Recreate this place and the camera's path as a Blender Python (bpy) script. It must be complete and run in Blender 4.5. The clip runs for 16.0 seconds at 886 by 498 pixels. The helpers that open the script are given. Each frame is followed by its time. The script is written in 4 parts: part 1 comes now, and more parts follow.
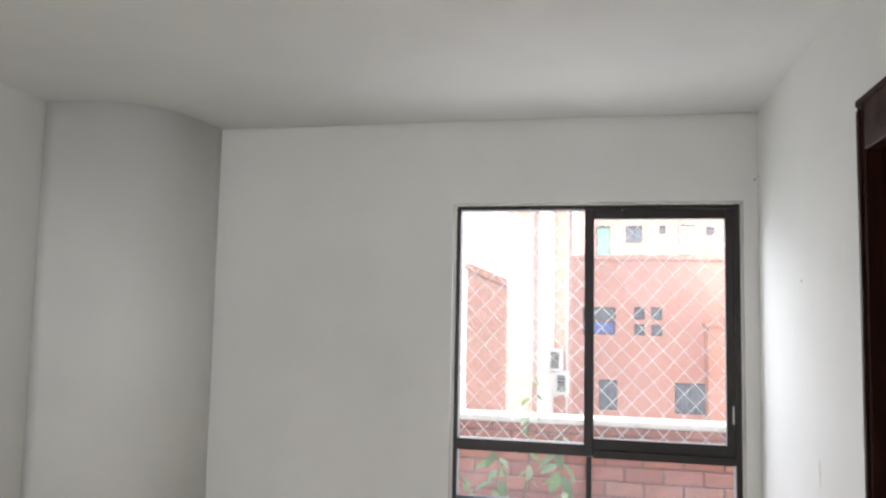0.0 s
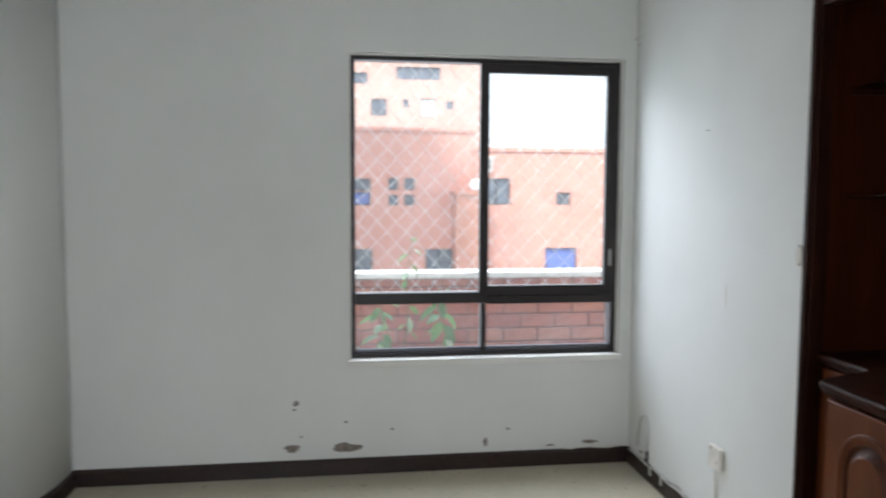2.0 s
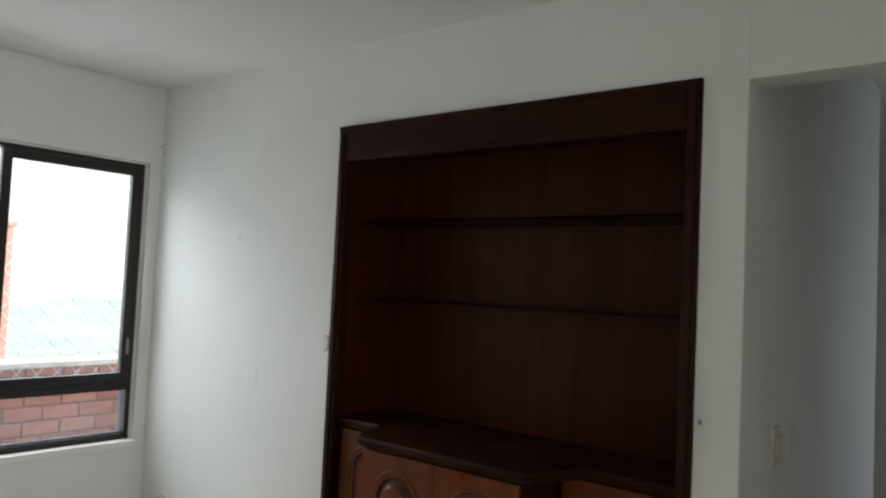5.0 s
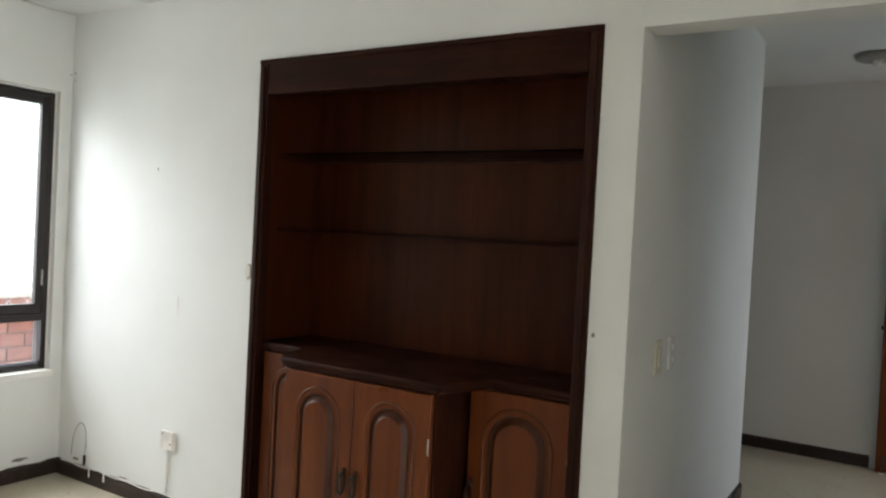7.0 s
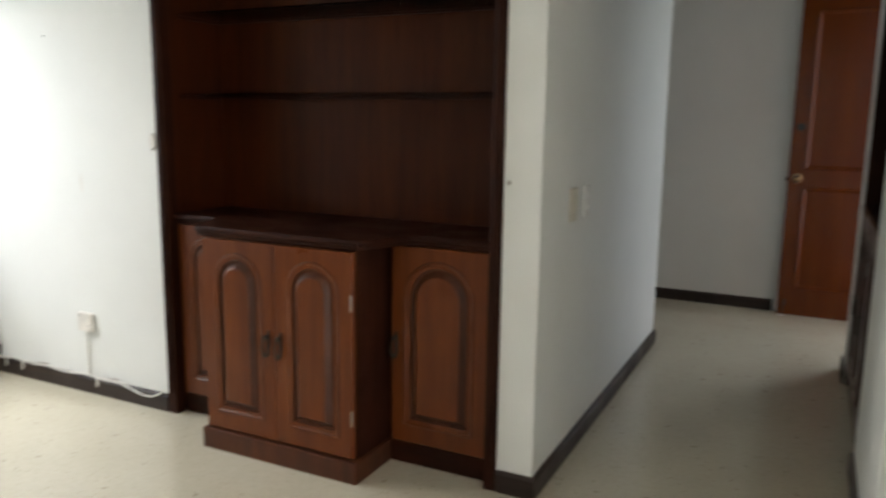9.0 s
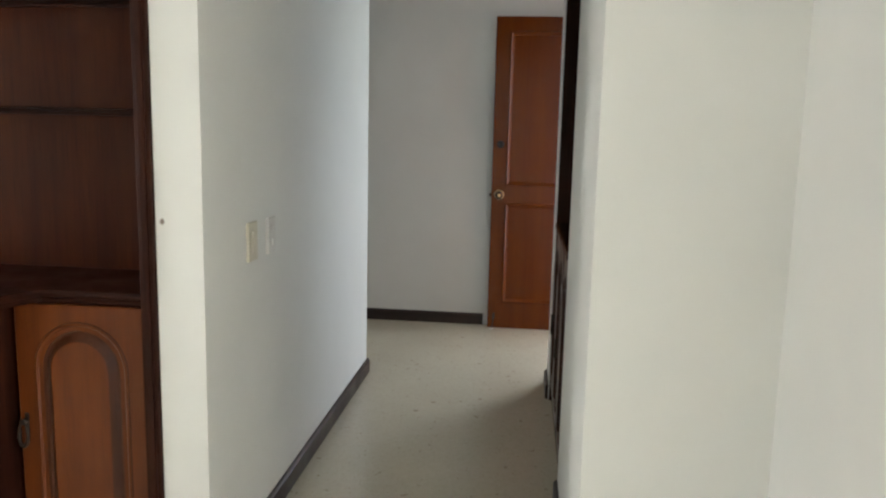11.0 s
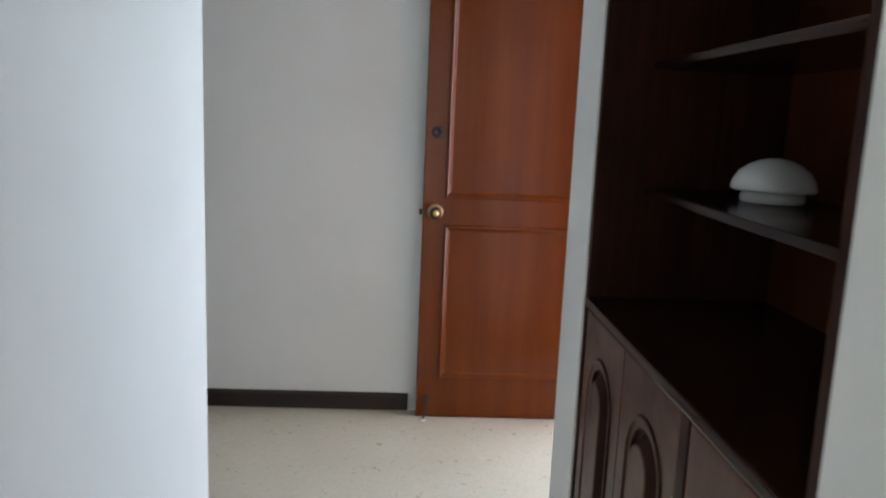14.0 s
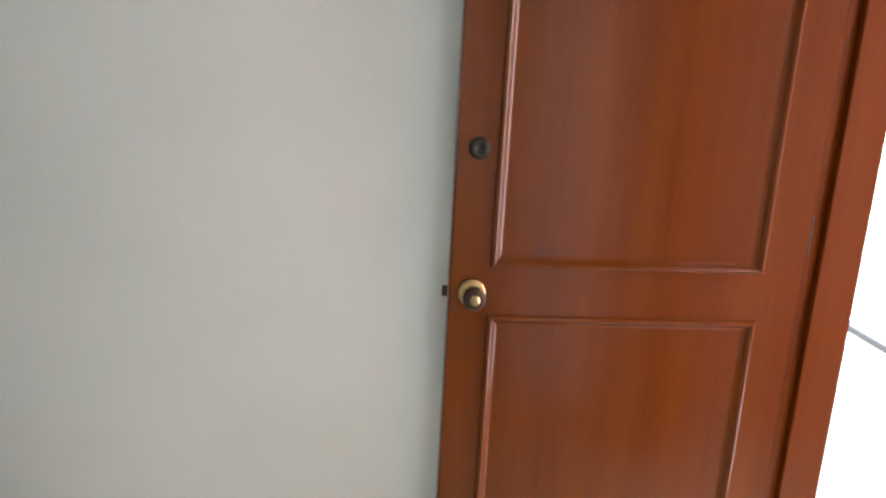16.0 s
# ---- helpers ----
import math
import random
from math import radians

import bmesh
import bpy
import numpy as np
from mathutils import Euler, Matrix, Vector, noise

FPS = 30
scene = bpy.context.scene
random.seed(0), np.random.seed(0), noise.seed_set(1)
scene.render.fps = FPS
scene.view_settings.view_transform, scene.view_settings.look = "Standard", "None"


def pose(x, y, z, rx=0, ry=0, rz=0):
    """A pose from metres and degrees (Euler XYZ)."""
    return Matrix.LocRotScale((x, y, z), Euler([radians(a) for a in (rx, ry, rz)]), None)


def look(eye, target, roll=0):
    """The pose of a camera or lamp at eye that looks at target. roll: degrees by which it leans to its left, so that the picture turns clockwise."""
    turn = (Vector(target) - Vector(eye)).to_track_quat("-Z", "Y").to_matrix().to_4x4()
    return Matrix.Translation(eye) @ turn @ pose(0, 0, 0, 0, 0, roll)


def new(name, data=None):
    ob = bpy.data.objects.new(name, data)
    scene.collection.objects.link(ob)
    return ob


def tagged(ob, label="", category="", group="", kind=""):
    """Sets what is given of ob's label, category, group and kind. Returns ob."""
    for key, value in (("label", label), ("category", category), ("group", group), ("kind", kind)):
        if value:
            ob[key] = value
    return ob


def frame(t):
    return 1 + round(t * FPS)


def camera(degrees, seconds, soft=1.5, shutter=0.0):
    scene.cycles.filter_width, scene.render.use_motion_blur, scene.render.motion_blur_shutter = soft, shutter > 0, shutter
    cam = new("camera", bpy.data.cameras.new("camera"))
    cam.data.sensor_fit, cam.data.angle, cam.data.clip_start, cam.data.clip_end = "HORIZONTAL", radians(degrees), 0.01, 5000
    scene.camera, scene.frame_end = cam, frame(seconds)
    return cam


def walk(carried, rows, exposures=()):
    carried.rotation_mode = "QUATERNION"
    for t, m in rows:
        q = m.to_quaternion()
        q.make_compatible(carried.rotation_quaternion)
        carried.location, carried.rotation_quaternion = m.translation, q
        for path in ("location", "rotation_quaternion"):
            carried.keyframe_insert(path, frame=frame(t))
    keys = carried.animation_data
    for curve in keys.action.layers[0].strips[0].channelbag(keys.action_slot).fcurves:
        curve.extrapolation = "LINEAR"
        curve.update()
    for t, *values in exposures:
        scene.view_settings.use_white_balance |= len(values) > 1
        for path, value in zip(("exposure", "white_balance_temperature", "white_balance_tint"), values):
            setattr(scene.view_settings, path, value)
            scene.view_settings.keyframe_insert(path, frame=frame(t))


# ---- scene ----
cam = camera(60.9, 16.0, 2.2, 0.4)
EXPOSURES = [
    (0, 0.38, 6350, 18), (1, 0.28, 6150, 15), (2, 0.10, 5950, 12), (3, 0.0, 5800, 10), (4.5, -0.1, 6100, 11), (7, 0.64, 6450, 11), (8.5, 0.88, 6200, 10), (9, 0.90, 6500, 11), (9.5, 1.32, 6650, 11), (10, 1.55, 6600, 10),
    (12.5, 1.70, 6050, 13), (14, 2.1, 5850, 13), (14.5, 2.2, 6000, 12), (15.2, 2.35, 6350, 12), (16, 2.65, 6250, 12)]
PATH = [
    (0, (-0.684, -3.519, 1.445), (-1.092, -1.568, 1.612), 1.2),
    (0.5, (-0.877, -3.58, 1.366), (-1.169, -1.603, 1.454), 1.1),
    (1, (-1.085, -3.65, 1.399), (-1.44, -1.684, 1.317), -1.4),
    (1.5, (-1.262, -3.554, 1.349), (-1.349, -1.56, 1.231), -1.3),
    (2, (-1.427, -3.483, 1.345), (-1.147, -1.509, 1.188), 0.3),
    (2.5, (-1.583, -3.458, 1.342), (-0.874, -1.592, 1.212), 1.2),
    (3, (-1.691, -3.485, 1.369), (-0.757, -1.717, 1.335), 2.7),
    (3.5, (-1.765, -3.574, 1.398), (-0.532, -2.002, 1.494), 4.0),
    (4, (-1.859, -3.612, 1.424), (-0.628, -2.044, 1.541), 4.0),
    (4.5, (-2.002, -3.614, 1.414), (-0.573, -2.224, 1.57), 3.6),
    (7, (-2.268, -3.712, 1.354), (-0.573, -2.652, 1.31), 3.0),
    (7.5, (-2.272, -3.715, 1.334), (-0.593, -2.638, 1.183), 2.1),
    (8, (-2.289, -3.705, 1.303), (-0.627, -2.634, 1.001), 2.4),
    (8.5, (-2.255, -3.686, 1.269), (-0.616, -2.608, 0.884), 1.5),
    (9, (-2.231, -3.734, 1.248), (-0.461, -2.864, 0.911), 0.8),
    (9.5, (-2.218, -3.766, 1.27), (-0.307, -3.26, 0.968), 1.5),
    (10, (-2.146, -3.791, 1.271), (-0.191, -3.503, 0.961), 1.9),
    (12.5, (-0.971, -3.687, 1.328), (1.005, -3.557, 1.051), 1.0),
    (13, (-0.603, -3.583, 1.317), (1.378, -3.612, 1.04), 2.5),
    (13.5, (-0.270, -3.54, 1.315), (1.695, -3.55, 0.942), -0.3),
    (14, (0.034, -3.517, 1.298), (2.002, -3.611, 0.953), 2.4),
    (14.5, (0.395, -3.528, 1.298), (2.353, -3.624, 0.903), 2.2),
    (15, (0.703, -3.503, 1.267), (2.667, -3.498, 0.89), 0.6),
    (15.2, (0.874, -3.453, 1.288), (2.835, -3.524, 0.901), 1.1),
    (15.6, (1.208, -3.398, 1.36), (3.157, -3.522, 0.936), 2.15),
    (16, (1.515, -3.409, 1.422), (3.446, -3.584, 0.931), 3.0),
]
walk(cam, [(t, look(e, g, r)) for t, e, g, r in PATH], EXPOSURES)

# ---- world, sun, large lights ----
world = bpy.data.worlds.new("sky")
scene.world = world
world.use_nodes = True
wn, wl = world.node_tree.nodes, world.node_tree.links
sky = wn.new("ShaderNodeTexSky")
sky.sky_type = "NISHITA"
sky.sun_disc = False
sky.sun_elevation, sky.sun_rotation = radians(42), radians(222)
sky.air_density, sky.dust_density = 1.0, 6.0
# bright overcast: the clear sky under a veil of thin cloud
cloud = wn.new("ShaderNodeTexNoise")
cloud.inputs["Scale"].default_value, cloud.inputs["Detail"].default_value = 2.5, 6
veil = wn.new("ShaderNodeValToRGB")
veil.color_ramp.elements[0].position, veil.color_ramp.elements[0].color = 0.3, (6.5, 6.9, 7.3, 1)
veil.color_ramp.elements[1].position, veil.color_ramp.elements[1].color = 0.7, (9.0, 9.1, 9.2, 1)
wl.new(cloud.outputs["Fac"], veil.inputs["Fac"])
add = wn.new("ShaderNodeMix")
add.data_type, add.blend_type = "RGBA", "ADD"
add.inputs["Factor"].default_value = 1.0
wl.new(sky.outputs["Color"], add.inputs["A"])
wl.new(veil.outputs["Color"], add.inputs["B"])
wl.new(add.outputs["Result"], wn["Background"].inputs["Color"])
wn["Background"].inputs["Strength"].default_value = 0.15


def lamp(name, kind, energy, m, color=(1, 1, 1), size=(1, 1)):
    data = bpy.data.lights.new(name, kind)
    data.energy, data.color = energy, color
    if kind == "AREA":
        data.shape, data.size, data.size_y = "RECTANGLE", size[0], size[1]
    ob = new(name, data)
    ob.matrix_world = m
    return ob


sun = lamp("sun", "SUN", 4.0, look((-25, -28, 34), (0, 0, 0)), (1.0, 0.96, 0.9))
sun.data.angle = radians(10)
# area lamps standing in for daylight, in the openings except the first
# added outdoors above the window for overhead sky, brightens floor, sill and planter
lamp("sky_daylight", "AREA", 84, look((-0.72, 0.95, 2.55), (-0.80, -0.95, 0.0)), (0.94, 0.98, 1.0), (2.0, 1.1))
lamp("window_daylight", "AREA", 9, look((-0.717, 0.118, 1.253), (-0.717, -1.2, 1.253)), (0.92, 0.97, 1.0), (1.27, 1.38))
lamp("balcony_daylight", "AREA", 4.0, look((2.93, -4.60, 1.10), (1.5, -3.75, 0.95)), (0.80, 0.90, 1.0), (0.45, 1.7))
# the south window is unseen, assumed to give light from behind
lamp("back_window_daylight", "AREA", 37, look((-1.90, -6.93, 1.25), (-1.9, -3.0, 1.25)), (0.95, 0.98, 1.0), (1.7, 1.9))

# ---- materials ----


def mat(name, rough=0.6, metal=0.0):
    m = bpy.data.materials.new(name)
    m.use_nodes = True
    b = m.node_tree.nodes["Principled BSDF"]
    b.inputs["Roughness"].default_value, b.inputs["Metallic"].default_value = rough, metal
    return m, m.node_tree.nodes, m.node_tree.links, b


def texco(n, l, scale, obj=True):
    co, mp = n.new("ShaderNodeTexCoord"), n.new("ShaderNodeMapping")
    mp.inputs["Scale"].default_value = scale
    l.new(co.outputs["Object"], mp.inputs["Vector"])
    return mp.outputs["Vector"]


def noise_tex(n, l, vec, scale, detail=3.0, rough=0.55):
    t = n.new("ShaderNodeTexNoise")
    t.inputs["Scale"].default_value, t.inputs["Detail"].default_value, t.inputs["Roughness"].default_value = scale, detail, rough
    l.new(vec, t.inputs["Vector"])
    return t.outputs["Fac"]


def ramp(n, l, fac, stops):
    r = n.new("ShaderNodeValToRGB")
    while len(r.color_ramp.elements) < len(stops):
        r.color_ramp.elements.new(0.5)
    for e, (p, c) in zip(r.color_ramp.elements, stops):
        e.position, e.color = p, (*c, 1)
    l.new(fac, r.inputs["Fac"])
    return r.outputs["Color"]


def mix(n, l, fac, a, b, mode="MIX"):
    x = n.new("ShaderNodeMix")
    x.data_type, x.blend_type = "RGBA", mode
    for sock, v in ((x.inputs["Factor"], fac), (x.inputs["A"], a), (x.inputs["B"], b)):
        if isinstance(v, (int, float)):
            sock.default_value = v
        elif isinstance(v, tuple):
            sock.default_value = (*v, 1)
        else:
            l.new(v, sock)
    return x.outputs["Result"]


def bump(n, l, b, h, strength=0.2, dist=0.005):
    k = n.new("ShaderNodeBump")
    k.inputs["Strength"].default_value, k.inputs["Distance"].default_value = strength, dist
    l.new(h, k.inputs["Height"])
    l.new(k.outputs["Normal"], b.inputs["Normal"])


def plaster(name, c1, c2, rough=0.75):
    m, n, l, b = mat(name, rough)
    v = texco(n, l, (1, 1, 1))
    big = noise_tex(n, l, v, 1.3, 4)
    col = ramp(n, l, big, [(0.3, c1), (0.7, c2)])
    smudge = noise_tex(n, l, v, 7.0, 6, 0.7)
    col = mix(n, l, ramp(n, l, smudge, [(0.62, (0, 0, 0)), (0.8, (0.16, 0.16, 0.16))]), col, tuple(x * 0.82 for x in c1))
    l.new(col, b.inputs["Base Color"])
    bump(n, l, b, noise_tex(n, l, v, 90, 3), 0.12, 0.003)
    return m


def wood(name, c_dark, c_mid, c_light, axis, rough=0.32, coat=0.25, grain=1.0, spec=0.3, worn=0.5, pore=0.45):
    """Varnished wood, grain along one axis (0, 1 or 2)."""
    m, n, l, b = mat(name, rough)
    s = [14.0 * grain] * 3
    s[axis] = 0.9 * grain
    v = texco(n, l, tuple(s))
    g = noise_tex(n, l, v, 2.2, 6, 0.6)
    col = ramp(n, l, g, [(0.25, c_dark), (0.5, c_mid), (0.78, c_light)])
    s2 = [70.0] * 3
    s2[axis] = 2.5
    v2 = texco(n, l, tuple(s2))
    pores = noise_tex(n, l, v2, 3.0, 3)
    col = mix(n, l, ramp(n, l, pores, [(0.3, (pore,) * 3), (0.48, (0, 0, 0))]), col, tuple(x * 0.5 for x in c_dark))
    wear = noise_tex(n, l, texco(n, l, (1, 1, 1)), 3.5, 5, 0.65)
    col = mix(n, l, ramp(n, l, wear, [(0.35, (worn,) * 3), (0.62, (0, 0, 0))]), col, c_dark)
    l.new(col, b.inputs["Base Color"])
    l.new(ramp(n, l, wear, [(0.3, (rough * (1 + worn),) * 3), (0.7, (rough * (1 - worn * 0.4),) * 3)]), b.inputs["Roughness"])
    b.inputs["Specular IOR Level"].default_value = spec
    b.inputs["Coat Weight"].default_value, b.inputs["Coat Roughness"].default_value = coat, 0.2
    bump(n, l, b, pores, 0.12, 0.002)
    return m


def plain(name, c, rough=0.5, metal=0.0, var=0.15, scale=12.0, bumpy=0.08):
    m, n, l, b = mat(name, rough, metal)
    v = texco(n, l, (1, 1, 1))
    f = noise_tex(n, l, v, scale, 5, 0.65)
    l.new(ramp(n, l, f, [(0.3, tuple(x * (1 - var) for x in c)), (0.7, tuple(min(1, x * (1 + var)) for x in c))]), b.inputs["Base Color"])
    if bumpy:
        bump(n, l, b, noise_tex(n, l, v, scale * 9, 3), bumpy, 0.002)
    return m


WALL = plaster("wall_paint", (0.72, 0.72, 0.69), (0.79, 0.79, 0.76))
CEIL = plaster("ceiling_paint", (0.68, 0.68, 0.66), (0.74, 0.74, 0.72))
COLUMN = plaster("column_paint", (0.72, 0.72, 0.69), (0.79, 0.79, 0.76))
EXT = plaster("exterior_white", (0.72, 0.70, 0.66), (0.84, 0.82, 0.78))
BARE = plain("bare_plaster", (0.24, 0.20, 0.17), 0.95, var=0.4, scale=40, bumpy=0.6)
BASE = wood("baseboard_wood", (0.016, 0.009, 0.007), (0.030, 0.016, 0.012), (0.05, 0.028, 0.02), 1, 0.38, 0.15)
MAH_V = wood("mahogany_upright", (0.085, 0.0195, 0.0041), (0.138, 0.0330, 0.0064), (0.195, 0.0515, 0.0098), 2, 0.32, 0.12, 0.6, 0.25, 0.4, 0.25)
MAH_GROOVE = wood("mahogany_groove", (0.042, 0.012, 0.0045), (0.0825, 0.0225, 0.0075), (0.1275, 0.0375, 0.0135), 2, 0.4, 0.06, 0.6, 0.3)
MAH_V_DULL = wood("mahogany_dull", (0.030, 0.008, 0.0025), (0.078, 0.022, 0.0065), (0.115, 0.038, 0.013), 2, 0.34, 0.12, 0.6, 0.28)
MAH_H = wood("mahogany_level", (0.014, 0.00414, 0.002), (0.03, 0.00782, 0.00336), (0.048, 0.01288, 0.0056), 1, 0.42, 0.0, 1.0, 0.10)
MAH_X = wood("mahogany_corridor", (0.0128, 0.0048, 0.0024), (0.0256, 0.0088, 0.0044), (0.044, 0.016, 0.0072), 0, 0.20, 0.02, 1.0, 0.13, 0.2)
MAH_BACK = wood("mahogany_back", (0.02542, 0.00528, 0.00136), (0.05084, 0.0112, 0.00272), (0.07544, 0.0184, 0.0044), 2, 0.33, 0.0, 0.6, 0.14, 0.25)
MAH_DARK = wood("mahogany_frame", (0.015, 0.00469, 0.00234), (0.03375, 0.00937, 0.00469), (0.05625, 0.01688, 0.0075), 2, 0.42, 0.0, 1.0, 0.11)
DOORW = wood("door_wood", (0.112, 0.0215, 0.0017), (0.14, 0.03, 0.0023), (0.17, 0.041, 0.0033), 2, 0.20, 0.12, 0.4, 0.20, 0.10, 0.12)
DOORW_H = wood("door_wood_rail", (0.112, 0.0215, 0.0017), (0.14, 0.03, 0.0023), (0.17, 0.041, 0.0033), 1, 0.20, 0.12, 0.4, 0.20, 0.10, 0.12)
ALU = plain("bronze_aluminium", (0.014, 0.009, 0.008), 0.45, 0.1, 0.3)
BRASS = plain("worn_brass", (0.55, 0.38, 0.18), 0.28, 1.0, 0.2, 40)
KNOB = plain("lacquered_knob", (0.05, 0.022, 0.010), 0.35, 0.4, 0.2, 40)
BRONZE = plain("dark_bronze", (0.045, 0.035, 0.028), 0.45, 0.8, 0.3, 60)
STEEL = plain("dull_steel", (0.50, 0.49, 0.46), 0.35, 1.0, 0.2, 60)
PLASTIC = plain("ivory_plastic", (0.62, 0.58, 0.47), 0.4, 0, 0.06, 20, 0.02)
PHONE = plain("beige_phone_plastic", (0.50, 0.49, 0.43), 0.45, 0, 0.06, 20, 0.02)
PHONE_D = plain("phone_shadow_grey", (0.30, 0.29, 0.26), 0.5, 0, 0.08, 20, 0.02)
CORD = plain("grey_cord", (0.16, 0.16, 0.18), 0.5, 0, 0.1, 30, 0)
BLACK = plain("black_hole", (0.012, 0.011, 0.010), 0.7, 0, 0.2, 30, 0)
NET = plain("net_nylon", (0.86, 0.84, 0.81), 0.6, 0, 0.08, 60, 0)
OPAL = plain("opal_glass", (0.60, 0.60, 0.58), 0.22, 0, 0.03, 20, 0)
CONC = plain("render_cap", (0.72, 0.68, 0.62), 0.85, 0, 0.2, 8, 0.3)
CABLE = plain("white_cable", (0.72, 0.70, 0.64), 0.5, 0, 0.15, 40, 0)
TERRACE = plain("pale_balcony_tile", (0.66, 0.65, 0.62), 0.5, 0, 0.1, 4, 0.1)
BLUE = plain("blue_curtain", (0.10, 0.15, 0.46), 0.8, 0, 0.25, 5, 0.1)
GREEN = plain("green_sheet", (0.17, 0.36, 0.29), 0.7, 0, 0.2, 3, 0.1)
WINDARK = plain("far_window_glass", (0.10, 0.12, 0.15), 0.15, 0, 0.3, 2, 0)
ACWHITE = plain("ac_white", (0.70, 0.69, 0.66), 0.5, 0, 0.08, 6, 0)
EARTH = plain("planter_soil", (0.05, 0.035, 0.022), 0.95, 0, 0.5, 30, 0.8)
# lawn green paled in its base colour to imitate distance haze
HAZED_LAWN = plain("valley_haze_green", (0.30, 0.36, 0.33), 0.95, 0, 0.25, 0.05, 0)
STEM = plain("plant_stem", (0.09, 0.12, 0.04), 0.7, 0, 0.3, 30, 0)


def floor_material():
    m, n, l, b = mat("speckled_stone_floor", 0.22)
    v = texco(n, l, (1, 1, 1))
    base = ramp(n, l, noise_tex(n, l, v, 1.4, 5, 0.6), [(0.3, (0.54, 0.485, 0.37)), (0.7, (0.60, 0.55, 0.43))])
    base = mix(n, l, ramp(n, l, noise_tex(n, l, v, 60, 3, 0.6), [(0.4, (0, 0, 0)), (0.75, (0.35, 0.35, 0.35))]), base, (0.45, 0.39, 0.29))
    for scale, cut, c, k in ((24.0, 0.715, (0.17, 0.11, 0.06), 0.42), (50.0, 0.715, (0.24, 0.16, 0.09), 0.45), (90.0, 0.69, (0.38, 0.30, 0.19), 0.5)):
        f = noise_tex(n, l, v, scale, 1.5, 0.5)
        base = mix(n, l, ramp(n, l, f, [(cut, (0, 0, 0)), (cut + 0.025, (k, k, k))]), base, c)
    l.new(base, b.inputs["Base Color"])
    l.new(ramp(n, l, noise_tex(n, l, v, 5, 4), [(0.3, (0.15, 0.15, 0.15)), (0.7, (0.26, 0.26, 0.26))]), b.inputs["Roughness"])
    b.inputs["Specular IOR Level"].default_value = 0.8
    return m


def brick_material(name, c1, c2, mortar, scale):
    m, n, l, b = mat(name, 0.85)
    co = n.new("ShaderNodeTexCoord")
    mp = n.new("ShaderNodeMapping")
    mp.inputs["Rotation"].default_value = (radians(90), 0, 0)
    l.new(co.outputs["Object"], mp.inputs["Vector"])
    br = n.new("ShaderNodeTexBrick")
    br.inputs["Scale"].default_value = scale
    br.inputs["Color1"].default_value, br.inputs["Color2"].default_value, br.inputs["Mortar"].default_value = (*c1, 1), (*c2, 1), (*mortar, 1)
    br.inputs["Mortar Size"].default_value = 0.012
    l.new(mp.outputs["Vector"], br.inputs["Vector"])
    v = texco(n, l, (1, 1, 1))
    col = mix(n, l, ramp(n, l, noise_tex(n, l, v, 0.5, 4), [(0.3, (0, 0, 0)), (0.75, (0.5, 0.5, 0.5))]), br.outputs["Color"], tuple(x * 0.8 for x in c1))
    l.new(col, b.inputs["Base Color"])
    bump(n, l, b, noise_tex(n, l, v, 30, 3), 0.2, 0.01)
    return m


def one_brick_material():
    m, n, l, b = mat("parapet_brick", 0.85)
    info = n.new("ShaderNodeObjectInfo")
    v = texco(n, l, (1, 1, 1))
    col = ramp(n, l, info.outputs["Random"], [(0.0, (0.42, 0.13, 0.085)), (0.5, (0.50, 0.175, 0.11)), (1.0, (0.56, 0.24, 0.15))])
    col = mix(n, l, ramp(n, l, noise_tex(n, l, v, 14, 5, 0.7), [(0.35, (0.6, 0.6, 0.6)), (0.65, (0, 0, 0))]), col, (0.28, 0.10, 0.07))
    l.new(col, b.inputs["Base Color"])
    bump(n, l, b, noise_tex(n, l, v, 60, 3), 0.4, 0.004)
    return m


def leaf_material():
    m, n, l, b = mat("leaf", 0.4)
    geo = n.new("ShaderNodeNewGeometry")
    l.new(ramp(n, l, geo.outputs["Random Per Island"], [(0.0, (0.05, 0.12, 0.03)), (0.6, (0.10, 0.20, 0.06)), (1.0, (0.30, 0.36, 0.20))]), b.inputs["Base Color"])
    glow, both = n.new("ShaderNodeBsdfTranslucent"), n.new("ShaderNodeMixShader")
    glow.inputs["Color"].default_value = (0.22, 0.36, 0.10, 1)
    both.inputs[0].default_value = 0.35
    l.new(b.outputs[0], both.inputs[1])
    l.new(glow.outputs[0], both.inputs[2])
    l.new(both.outputs[0], n["Material Output"].inputs["Surface"])
    return m


